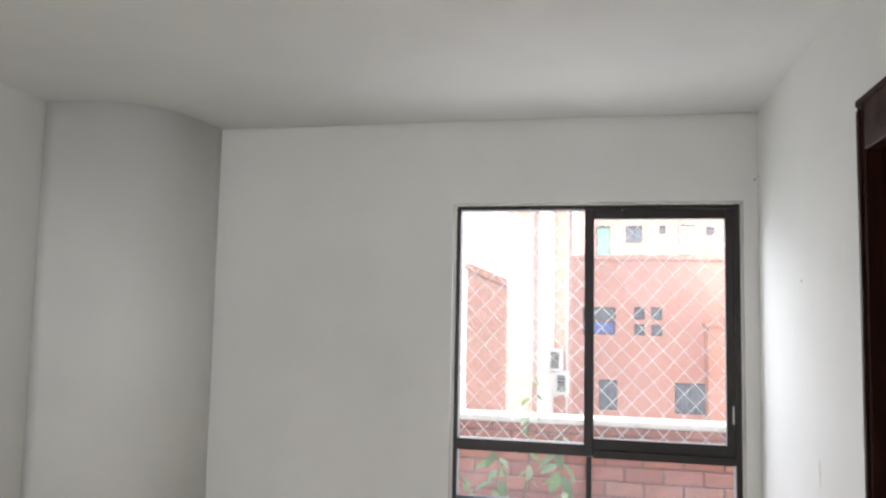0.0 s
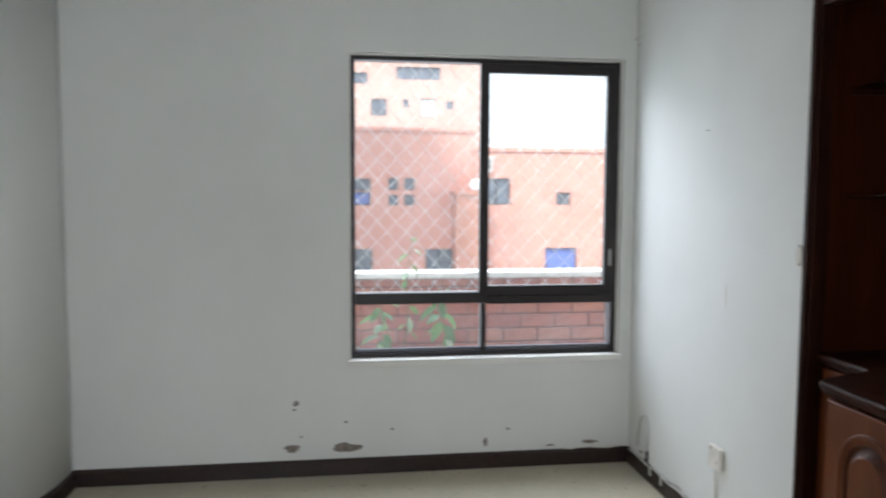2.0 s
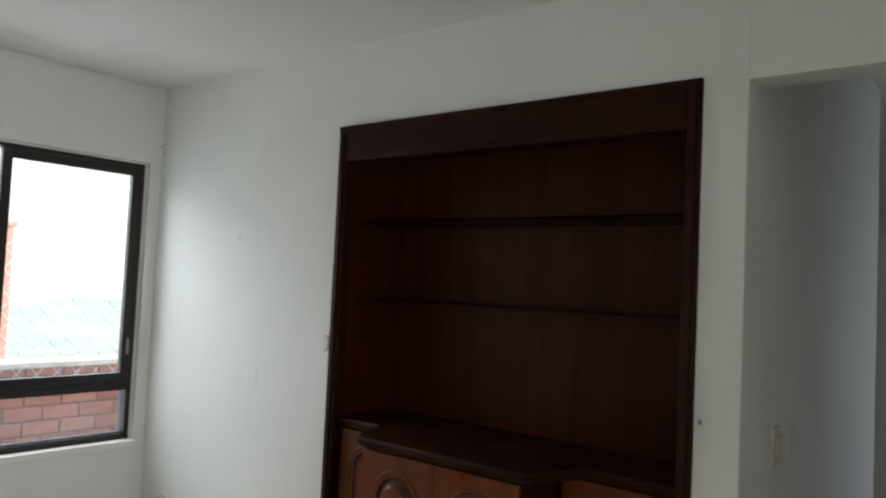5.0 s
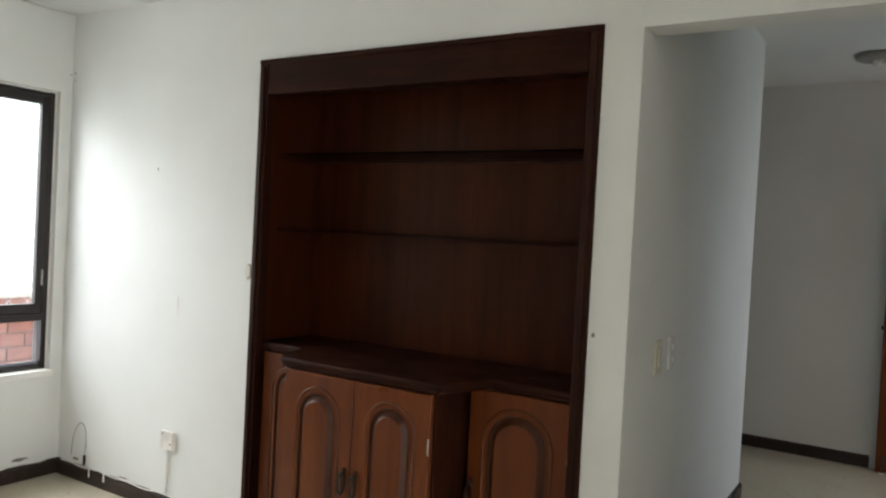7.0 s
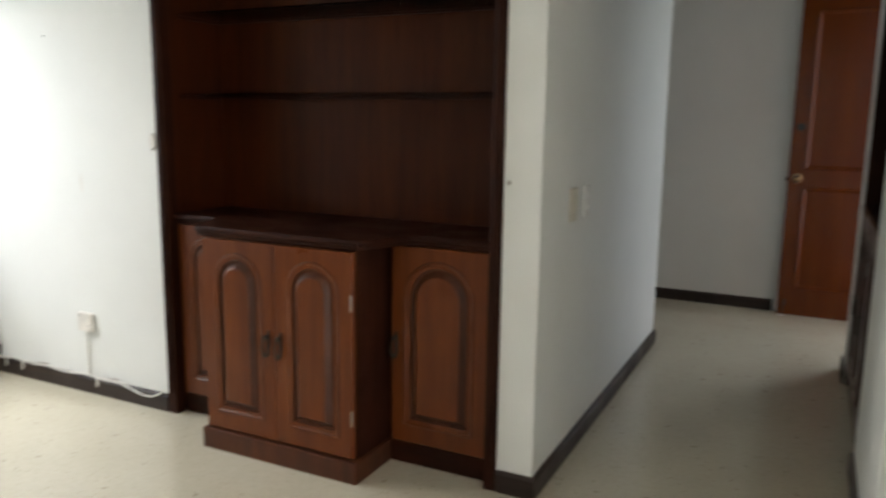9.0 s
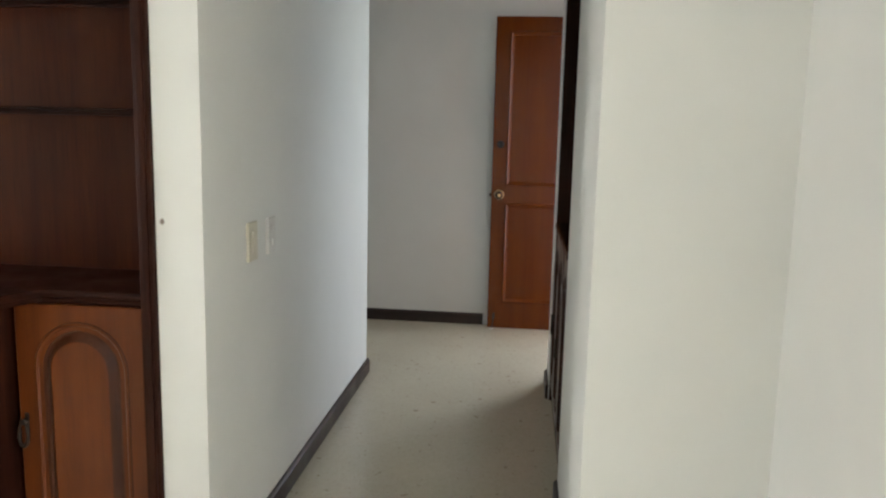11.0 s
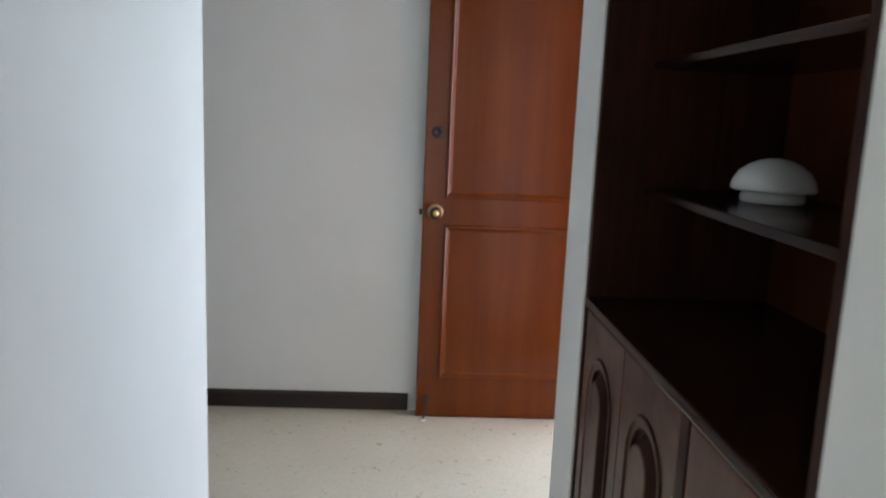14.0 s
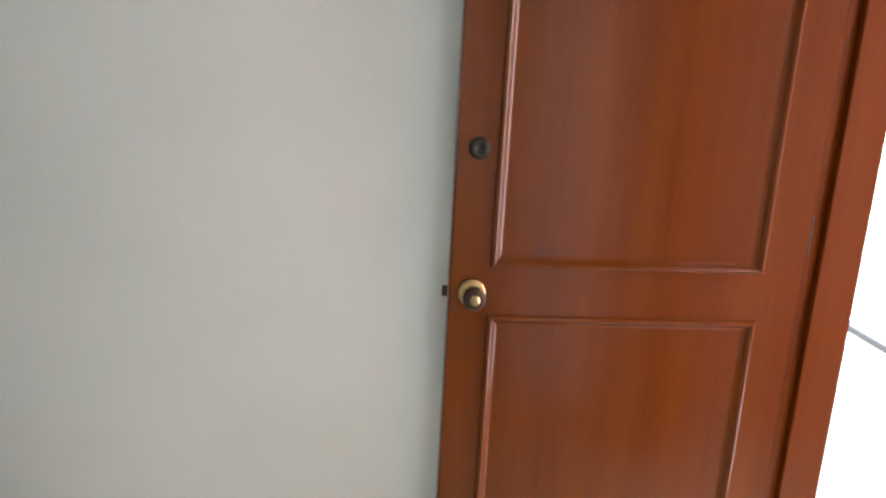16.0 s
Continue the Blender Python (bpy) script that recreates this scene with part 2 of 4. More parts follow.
def glass(name, rough=0.0, tint=(1, 1, 1), dirt=0.0, ior=1.45):
    m, n, l, b = mat(name, rough)
    n.remove(b)
    out = n["Material Output"]
    tr, gl, mx, fr = n.new("ShaderNodeBsdfTransparent"), n.new("ShaderNodeBsdfGlossy"), n.new("ShaderNodeMixShader"), n.new("ShaderNodeFresnel")
    fr.inputs["IOR"].default_value = ior
    gl.inputs["Roughness"].default_value = 0.03
    tr.inputs["Color"].default_value = (*tint, 1)
    l.new(fr.outputs[0], mx.inputs[0])
    l.new(tr.outputs[0], mx.inputs[1])
    l.new(gl.outputs[0], mx.inputs[2])
    last = mx.outputs[0]
    if dirt:
        df, m2 = n.new("ShaderNodeBsdfTranslucent"), n.new("ShaderNodeMixShader")
        df.inputs["Color"].default_value = (0.80, 0.80, 0.80, 1)
        v = texco(n, l, (1, 1, 1))
        f = ramp(n, l, noise_tex(n, l, v, 5, 5, 0.7), [(0.3, (dirt * 0.5,) * 3), (0.75, (dirt * 1.4,) * 3)])
        l.new(f, m2.inputs[0])
        l.new(last, m2.inputs[1])
        l.new(df.outputs[0], m2.inputs[2])
        last = m2.outputs[0]
    l.new(last, out.inputs["Surface"])
    return m


FLOOR = floor_material()
FACADE = brick_material("facade_brick", (0.54, 0.240, 0.175), (0.60, 0.295, 0.225), (0.57, 0.34, 0.27), 3.0)
# shaded copy of the facade brick, the shade lies in its colours
FACADE_SHADED = brick_material("facade_brick_shade", (0.48, 0.21, 0.14), (0.53, 0.25, 0.17), (0.5, 0.28, 0.21), 3.0)
# pale colour carries the tower's sunlight and the far block's haze
FACADE_P = brick_material("sunlit_hazed_brick", (0.45, 0.26, 0.205), (0.54, 0.36, 0.30), (0.56, 0.42, 0.36), 5.0)
BRICK = one_brick_material()
MORTAR = plain("mortar", (0.26, 0.12, 0.085), 0.95, 0, 0.3, 20, 0.4)
LEAF = leaf_material()
PANE = glass("window_glass", 0, (0.97, 0.98, 0.97), 0.032, 1.12)
PANE_DIRTY = glass("dusty_glass", 0, (0.98, 0.98, 0.98), 0.035, 1.2)
SHELFGLASS = glass("shelf_glass", 0, (0.93, 0.96, 0.94), 0, 1.18)

# ---- helpers for shapes ----


def link(name, bm, material, smooth=False):
    bmesh.ops.recalc_face_normals(bm, faces=bm.faces[:])
    me = bpy.data.meshes.new(name)
    bm.to_mesh(me)
    bm.free()
    me.materials.append(material)
    if smooth:
        for p in me.polygons:
            p.use_smooth = True
    return new(name, me)


def part(name, bm, material, parent, label="", smooth=False):
    ob = link(name, bm, material, smooth)
    ob.parent = parent
    if label:
        ob["label"] = label
    return ob


def structure(name, bm, material, label="", smooth=False):
    return tagged(link(name, bm, material, smooth), label, "", "", "structure")


def thing(name, m, label, category, group=""):
    ob = new(name)
    ob.empty_display_size = 0.05
    ob.matrix_world = m
    return tagged(ob, label, category, group)


def add_box(bm, lo, hi, bevel=0.0, m=None, segments=2):
    lo2, hi2 = [min(a, b) for a, b in zip(lo, hi)], [max(a, b) for a, b in zip(lo, hi)]
    r = bmesh.ops.create_cube(bm, size=1.0)
    vs = r["verts"]
    for v in vs:
        v.co = Vector([lo2[i] + (v.co[i] + 0.5) * (hi2[i] - lo2[i]) for i in range(3)])
    if bevel:
        es = list({e for v in vs for e in v.link_edges})
        r = bmesh.ops.bevel(bm, geom=vs + es, offset=bevel, segments=segments, affect="EDGES", profile=0.6)
        vs = list({v for f in r["faces"] for v in f.verts} | {v for v in vs if v.is_valid})
    if m is not None:
        bmesh.ops.transform(bm, matrix=m, verts=vs)
    return bm


def box(lo, hi, bevel=0.0, m=None):
    return add_box(bmesh.new(), lo, hi, bevel, m)


def lathe(profile, steps=32, m=None, bm=None):
    """Turned shape about z from (radius, height) pairs."""
    bm = bm or bmesh.new()
    rings = []
    made = []
    for r, z in profile:
        ring = [bm.verts.new((max(r, 1e-5) * math.cos(2 * math.pi * i / steps), max(r, 1e-5) * math.sin(2 * math.pi * i / steps), z)) for i in range(steps)]
        rings.append(ring)
        made += ring
    for a, b in zip(rings, rings[1:]):
        for i in range(steps):
            j = (i + 1) % steps
            bm.faces.new((a[i], a[j], b[j], b[i]))
    bm.faces.new(rings[0][::-1])
    bm.faces.new(rings[-1])
    if m is not None:
        bmesh.ops.transform(bm, matrix=m, verts=made)
    return bm


def tube(points, radius, sides=8, bm=None, closed=False):
    """Round rod along points."""
    bm = bm or bmesh.new()
    pts = [Vector(p) for p in points]
    rings = []
    up = Vector((0.31, 0.17, 0.93))
    for i, p in enumerate(pts):
        a = pts[i - 1] if i or closed else p
        c = pts[(i + 1) % len(pts)] if i < len(pts) - 1 or closed else p
        d = (c - a).normalized()
        u = d.cross(up)
        if u.length < 1e-3:
            u = d.cross(Vector((1, 0, 0)))
        u.normalize()
        w = d.cross(u)
        r = radius[i] if isinstance(radius, (list, tuple)) else radius
        rings.append([bm.verts.new(p + r * (math.cos(2 * math.pi * k / sides) * u + math.sin(2 * math.pi * k / sides) * w)) for k in range(sides)])
    pairs = list(zip(rings, rings[1:])) + ([(rings[-1], rings[0])] if closed else [])
    for a, b in pairs:
        for k in range(sides):
            j = (k + 1) % sides
            bm.faces.new((a[k], a[j], b[j], b[k]))
    if not closed:
        bm.faces.new(rings[0][::-1])
        bm.faces.new(rings[-1])
    return bm


def holed_wall(axis, near, far, u0, u1, z0, z1, holes):
    """Wall slab between two planes of an axis ('x' or 'y'), along u, with rectangular openings (ua, ub, za, zb)."""
    us = sorted({u0, u1, *[h for o in holes for h in o[:2]]})
    zs = sorted({z0, z1, *[h for o in holes for h in o[2:]]})
    us = [u for u in us if u0 <= u <= u1]
    zs = [z for z in zs if z0 <= z <= z1]
    bm = bmesh.new()
    cache = {}

    def vert(u, w, z):
        key = (round(u, 5), round(w, 5), round(z, 5))
        if key not in cache:
            cache[key] = bm.verts.new((w, u, z) if axis == "x" else (u, w, z))
        return cache[key]

    def solid(i, k):
        if not (0 <= i < len(us) - 1 and 0 <= k < len(zs) - 1):
            return False
        cu, cz = (us[i] + us[i + 1]) / 2, (zs[k] + zs[k + 1]) / 2
        return not any(a < cu < b and c < cz < d for a, b, c, d in holes)

    for i in range(len(us) - 1):
        for k in range(len(zs) - 1):
            if not solid(i, k):
                continue
            a, b, c, d = us[i], us[i + 1], zs[k], zs[k + 1]
            for w in (near, far):
                bm.faces.new([vert(a, w, c), vert(b, w, c), vert(b, w, d), vert(a, w, d)])
            for di, dk, e in ((-1, 0, ((a, c), (a, d))), (1, 0, ((b, c), (b, d))), (0, -1, ((a, c), (b, c))), (0, 1, ((a, d), (b, d)))):
                if not solid(i + di, k + dk):
                    (p, q), (r, s) = e
                    bm.faces.new([vert(p, near, q), vert(r, near, s), vert(r, far, s), vert(p, far, q)])
    return bm


def arch_outline(x0, x1, z0, z1, steps=14):
    """Round-headed outline, counter-clockwise from the lower left."""
    r = (x1 - x0) / 2
    c = (x0 + x1) / 2
    pts = [(x0, z0), (x1, z0)]
    for i in range(steps + 1):
        a = math.pi * i / steps
        pts.append((c + r * math.cos(a), z1 - r + r * math.sin(a)))
    return pts


def rect_outline(x0, x1, z0, z1):
    return [(x0, z0), (x1, z0), (x1, z1), (x0, z1)]


def panelled_leaf(w, h, thick, panels, profile, edge=0.003, stained=()):
    """Leaf with its face at y=0 looking along -y, x from 0 to w, z from 0 to h. panels: outline makers taking an inset;
    profile: (inset, depth) steps from the face inwards."""
    bm = bmesh.new()

    def loop(pts, y):
        return [bm.verts.new((x, y, z)) for x, z in pts]

    def ring(vs):
        out = []
        for a, b in zip(vs, vs[1:] + vs[:1]):
            out.append(bm.edges.get((a, b)) or bm.edges.new((a, b)))
        return out

    def bridge(a, b, slot=0):
        for i in range(len(a)):
            j = (i + 1) % len(a)
            bm.faces.new((a[i], a[j], b[j], b[i])).material_index = slot

    outer = loop(rect_outline(edge, w - edge, edge, h - edge), 0)
    side = loop(rect_outline(0, w, 0, h), edge)
    back = loop(rect_outline(0, w, 0, h), thick)
    bridge(outer, side)
    bridge(side, back)
    bm.faces.new(back)
    edges = ring(outer)
    for maker in panels:
        prev = loop(maker(0), 0)
        edges += ring(prev)
        for step, (inset, depth) in enumerate(profile):
            cur = loop(maker(inset), depth)
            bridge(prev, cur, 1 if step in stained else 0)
            prev = cur
        bm.faces.new(prev)
    bmesh.ops.triangle_fill(bm, use_beauty=True, use_dissolve=False, edges=edges, normal=(0, -1, 0))
    return bm


def straight(name, a, b, h, t, side, material, label):
    """Skirting from a to b on the floor, standing t proud towards side."""
    a, b = Vector((*a, 0)), Vector((*b, 0))
    d = (b - a).normalized()
    n = Vector((-d.y, d.x, 0)) * side
    bm = bmesh.new()
    prof = [(0, 0), (t, 0), (t, h - 0.012), (t * 0.55, h - 0.003), (0.001, h), (0, h)]
    ra = [bm.verts.new(a + n * (p + 0.0005) + Vector((0, 0, q))) for p, q in prof]
    rb = [bm.verts.new(b + n * (p + 0.0005) + Vector((0, 0, q))) for p, q in prof]
    for i in range(len(prof)):
        j = (i + 1) % len(prof)
        bm.faces.new((ra[i], ra[j], rb[j], rb[i]))
    bm.faces.new(ra[::-1])
    bm.faces.new(rb)
    return structure(name, bm, material, label)


# ---- the large structure ----
H, HC, TOP = 2.362, 2.455, 2.62
structure("floor", box((-3.5, -7.3, -0.12), (3.5, 0.20, 0.009)), FLOOR, "cream speckled stone floor with small brown flecks")
structure("wall_north", holed_wall("y", 0.0, 0.16, -3.45, 3.45, 0.0, TOP, [(-1.372, -0.062, 0.54, 1.966)]), WALL, "off-white painted wall with peeling paint near the floor")
structure("wall_east", holed_wall("x", 0.0, 0.42, -2.85, -0.0005, 0.0, TOP, [(-2.85, -1.355, -0.1, 2.035)]), WALL, "off-white painted wall around a built-in bookcase")
structure("wall_corridor_north", box((0.0, -2.976, 0), (2.046, -2.85, TOP)), WALL, "off-white painted corridor wall with two switches")
structure("wall_side_passage", box((1.92, -2.85, 0), (2.046, -0.0005, TOP)), WALL)
structure("wall_far", box((3.222, -4.555, 0), (3.40, -0.0005, TOP)), WALL, "plain off-white wall at the end of the corridor")
structure("wall_corridor_south", holed_wall("y", -3.945, -4.409, -0.13, 2.022, 0.0, TOP, [(0.735, 1.79, -0.1, 2.06)]), WALL, "off-white painted wall around a second built-in bookcase")
structure("wall_doorway", holed_wall("y", -4.4092, -4.55, -0.95, 3.2215, 0.0, TOP, [(2.30, 3.206, -0.1, 2.09)]), WALL)
structure("wall_recess", box((-0.95, -4.4088, 0), (-0.1302, -4.37, TOP)), WALL, "off-white painted wall beside the corridor mouth")
structure("wall_inner", box((-0.95, -7.15, 0), (-0.80, -4.551, TOP)), WALL)
structure("wall_south", holed_wall("y", -7.0, -7.15, -3.2995, -0.9505, 0.0, TOP, [(-2.75, -1.05, 0.25, 2.2)]), WALL)
structure("wall_west", box((-3.30, -7.15, 0), (-3.15, -0.0005, TOP)), WALL, "off-white painted wall with an entry phone")
structure("ceiling_living_room", box((-3.15, -7.0, H), (-0.0005, -0.012, TOP)), CEIL, "off-white ceiling with a thin crack along the wall")
structure("ceiling_corridor", box((0.12, -4.41, HC), (3.222, -0.0005, TOP)), CEIL)
structure("roof", box((-3.6, -7.4, TOP), (3.6, 0.3, TOP + 0.2)), CEIL)
structure("lintel", box((-0.0, -3.9445, 2.012), (0.12, -2.9765, TOP)), WALL, "off-white beam above the corridor mouth")


def rounded_column():
    """Boxed-in corner with a wide rounded edge."""
    n = 40
    pts = []
    for i in range(n + 1):
        a = math.pi / 2 * i / n
        pts.append((-3.1495 + 0.5495 * math.cos(a) ** 0.70, -0.0005 - 0.5995 * math.sin(a) ** 0.70))
    pts.append((-3.1495, -0.0005))
    bm = bmesh.new()
    lo = [bm.verts.new((x, y, 0)) for x, y in pts]
    hi = [bm.verts.new((x, y, H - 0.001)) for x, y in pts]
    for i in range(len(pts)):
        j = (i + 1) % len(pts)
        bm.faces.new((lo[i], lo[j], hi[j], hi[i]))
    bm.faces.new(lo[::-1])
    bm.faces.new(hi)
    ob = structure("rounded_column", bm, COLUMN, "off-white boxed column with a rounded corner")
    for p in ob.data.polygons:
        p.use_smooth = len(p.vertices) == 4 and p.normal.x - p.normal.y > 0.9
    return pts


COL = rounded_column()
BB = "dark brown wooden skirting board"
straight("baseboard", (-2.6, 0), (0, 0), 0.085, 0.014, -1, BASE, BB)
straight("baseboard", (0, 0), (0, -1.352), 0.085, 0.014, -1, BASE, BB)
straight("baseboard", (0, -2.852), (0, -2.99), 0.085, 0.014, -1, BASE, BB)
straight("baseboard", (0, -2.976), (2.06, -2.976), 0.085, 0.014, -1, BASE, BB)
straight("baseboard", (2.046, -2.976), (2.046, 0), 0.085, 0.014, -1, BASE, BB)
straight("baseboard", (3.222, -3.54), (3.222, 0), 0.085, 0.014, 1, BASE, BB)
straight("baseboard", (-0.144, -3.945), (0.735, -3.945), 0.085, 0.014, 1, BASE, BB)
straight("baseboard", (1.79, -3.945), (2.036, -3.945), 0.085, 0.014, 1, BASE, BB)
straight("baseboard", (2.022, -3.945), (2.022, -4.41), 0.085, 0.014, 1, BASE, BB)
straight("baseboard", (-0.13, -3.945), (-0.13, -4.37), 0.085, 0.014, -1, BASE, BB)
straight("baseboard", (-0.13, -4.37), (-0.95, -4.37), 0.085, 0.014, -1, BASE, BB)
straight("baseboard", (-3.15, -7.0), (-3.15, -0.58), 0.085, 0.014, -1, BASE, BB)


def curved_baseboard():
    run = []
    for x, y in COL[:-1]:
        a = math.atan2((-y / 0.6) ** 1.857, ((x + 3.15) / 0.55) ** 1.857)
        run.append((x, y, math.cos(a), -math.sin(a)))
    prof = [(0.0004, 0), (0.014, 0), (0.014, 0.073), (0.008, 0.082), (0.0004, 0.085)]
    bm = bmesh.new()
    rows = [[bm.verts.new((x + nx * p, y + ny * p, q)) for p, q in prof] for x, y, nx, ny in run]
    for a, b in zip(rows, rows[1:]):
        for i in range(len(prof)):
            j = (i + 1) % len(prof)
            bm.faces.new((a[i], a[j], b[j], b[i]))
    bm.faces.new(rows[0][::-1])
    bm.faces.new(rows[-1])
    structure("baseboard", bm, BASE, BB)


curved_baseboard()

# ---- window of the living room ----
def wpart(name, bm, material, parent, label="", smooth=False):
    """A part whose shape is given in world metres."""
    bmesh.ops.transform(bm, matrix=parent.matrix_basis.inverted(), verts=bm.verts[:])
    return part(name, bm, material, parent, label, smooth)


def living_window():
    x0, x1, z0, z1, xm = -1.372, -0.062, 0.54, 1.966, -0.732
    w = thing("window_1", pose((x0 + x1) / 2, 0.08, z0), "bronze aluminium sliding window with two dusty lower panes", "window")
    w["kind"] = "structure"
    f = bmesh.new()
    add_box(f, (x0 + 0.012, 0.035, z0 + 0.012), (x0 + 0.032, 0.105, z1 - 0.012), 0.003)
    add_box(f, (x1 - 0.036, 0.030, z0 + 0.012), (x1 - 0.010, 0.105, z1 - 0.010), 0.003)
    add_box(f, (x0 + 0.032, 0.035, z1 - 0.03), (x1 - 0.036, 0.105, z1 - 0.012), 0.003)
    add_box(f, (x0 + 0.032, 0.035, z0 + 0.012), (x1 - 0.036, 0.105, z0 + 0.034), 0.003)
    wpart("window_frame", f, ALU, w)
    wpart("crossbar", box((x0 + 0.033, 0.032, 0.805), (xm + 0.02, 0.104, 0.858), 0.004), ALU, w)
    wpart("crossbar", box((xm + 0.0205, 0.024, 0.80), (x1 - 0.037, 0.104, 0.838), 0.004), ALU, w)
    wpart("mullion", box((xm - 0.011, 0.04, z0 + 0.035), (xm + 0.014, 0.10, 0.799), 0.003), ALU, w)
    # the sliding sash
    s = bmesh.new()
    add_box(s, (xm - 0.022, 0.030, 0.8385), (xm + 0.022, 0.062, z1 - 0.032), 0.003)
    add_box(s, (x1 - 0.074, 0.030, 0.8385), (x1 - 0.037, 0.062, z1 - 0.032), 0.003)
    add_box(s, (xm + 0.022, 0.030, z1 - 0.075), (x1 - 0.074, 0.062, z1 - 0.032), 0.003)
    add_box(s, (xm + 0.022, 0.030, 0.8385), (x1 - 0.074, 0.062, 0.888), 0.003)
    sash = wpart("sliding_sash", s, ALU, w)
    wpart("latch", box((x1 - 0.050, 0.020, 0.98), (x1 - 0.042, 0.032, 1.06), 0.002), STEEL, w)
    for name, lo, hi, m in (("pane", (xm + 0.02, 0.045, 0.885), (x1 - 0.072, 0.049, z1 - 0.072), PANE),
                            ("pane", (x0 + 0.030, 0.074, 0.856), (xm - 0.01, 0.078, z1 - 0.028), PANE),
                            ("lower_pane", (x0 + 0.030, 0.068, z0 + 0.032), (xm - 0.009, 0.072, 0.807), PANE_DIRTY),
                            ("lower_pane", (xm + 0.012, 0.068, z0 + 0.032), (x1 - 0.034, 0.072, 0.802), PANE_DIRTY)):
        p = wpart(name, box(lo, hi), m, w)
        p.visible_shadow = False
    for lo, hi in (((x0 + 0.0005, z0 + 0.011), (x0 + 0.0115, z1 - 0.0005)), ((x1 - 0.0095, z0 + 0.011), (x1 - 0.0005, z1 - 0.0005)), ((x0 + 0.012, z1 - 0.0095), (x1 - 0.010, z1 - 0.0005))):
        wpart("plaster_joint", box((lo[0], 0.030, lo[1]), (hi[0], 0.112, hi[1])), EXT, w, "white plaster joint")
    wpart("window_sill", box((x0 - 0.010, -0.022, z0 - 0.022), (x1 + 0.006, 0.033, z0 + 0.011), 0.005), EXT, w, "white plastered inner sill")
    wpart("foot_rail", box((x0 + 0.034, 0.050, z0 + 0.0345), (x1 - 0.038, 0.066, z0 + 0.052), 0.002), CORD, w)
    return w


living_window()


def safety_net():
    """Nylon net of square meshes hung on its corner, tied across the upper opening."""
    x0, x1, z0, z1, y = -1.372, -0.062, 0.84, 1.966, 0.14
    net = thing("safety_net", pose((x0 + x1) / 2, y, z0), "white nylon safety net with diamond meshes", "safety net")
    cell, sag = 0.093, 0.006
    for sgn in (1, -1):
        k = -20
        while k < 40:
            c = x0 + k * cell
            pts = []
            for i in range(29):
                z = z0 + (z1 - z0) * i / 28
                x = c + sgn * (z - z0) * 0.93
                if x0 <= x <= x1:
                    pts.append((x, y + sag * math.sin(x * 9 + z * 7) + 0.0015 * sgn, z + 0.004 * math.sin(x * 23 + k)))
            if len(pts) > 1:
                wpart("strand", tube(pts, 0.0013, 5), NET, net)
            k += 1


safety_net()

# ---- bookcase in the living-room wall ----
RX = pose(0, 0, 0, 0, 0, -90)  # turns a leaf's face towards -x


def arch_panel(w, h, side, bottom, top):
    return lambda d: arch_outline(side + d, w - side - d, bottom + d, h - top - d)


def rect_panel(x0, x1, z0, z1):
    return lambda d: rect_outline(x0 + d, x1 - d, z0 + d, z1 - d)


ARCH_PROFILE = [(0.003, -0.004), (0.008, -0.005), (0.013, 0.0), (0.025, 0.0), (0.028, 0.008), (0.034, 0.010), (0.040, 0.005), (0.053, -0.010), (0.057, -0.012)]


def arched_door(parent, m, w, h, material, pull=None, hinge=None, side=0.052, bottom=0.065, top=0.045):
    """Leaf under a cabinet at world pose m (lower left corner of its face)."""
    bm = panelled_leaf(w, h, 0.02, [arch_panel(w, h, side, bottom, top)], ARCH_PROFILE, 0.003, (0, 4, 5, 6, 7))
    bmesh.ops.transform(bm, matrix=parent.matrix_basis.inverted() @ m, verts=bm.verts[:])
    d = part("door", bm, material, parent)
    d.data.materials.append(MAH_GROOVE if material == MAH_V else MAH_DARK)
    d_parent = d
    if pull is not None:
        drop_pull_on(d_parent, parent, m @ pose(pull, 0, h * 0.5))
    if hinge is not None:
        for z in (0.12, h - 0.20):
            k = tube([(hinge, -0.002, z), (hinge, -0.002, z + 0.055)], 0.0028, 8)
            bmesh.ops.transform(k, matrix=parent.matrix_basis.inverted() @ m, verts=k.verts[:])
            part("hinge", k, STEEL, d, "dull steel hinge", True)
    return d


def drop_pull_on(door, cabinet, m):
    inv = cabinet.matrix_basis.inverted() @ m
    plate = box((-0.006, -0.004, -0.018), (0.006, 0.0, 0.050), 0.003)
    lathe([(0.002, 0), (0.008, 0.002), (0.006, 0.012), (0.009, 0.018), (0.002, 0.022)], 12, pose(0, -0.004, 0.03, 90), plate)
    n = 20
    tube([(0.013 * math.sin(2 * math.pi * i / n), -0.020, -0.006 + 0.034 * math.cos(2 * math.pi * i / n)) for i in range(n)],
         [0.0030 + 0.0030 * (1 - math.cos(2 * math.pi * i / n)) / 2 for i in range(n)], 8, plate, True)
    bmesh.ops.transform(plate, matrix=inv, verts=plate.verts[:])
    part("handle", plate, BRONZE, door, "dark wrought metal drop handle")


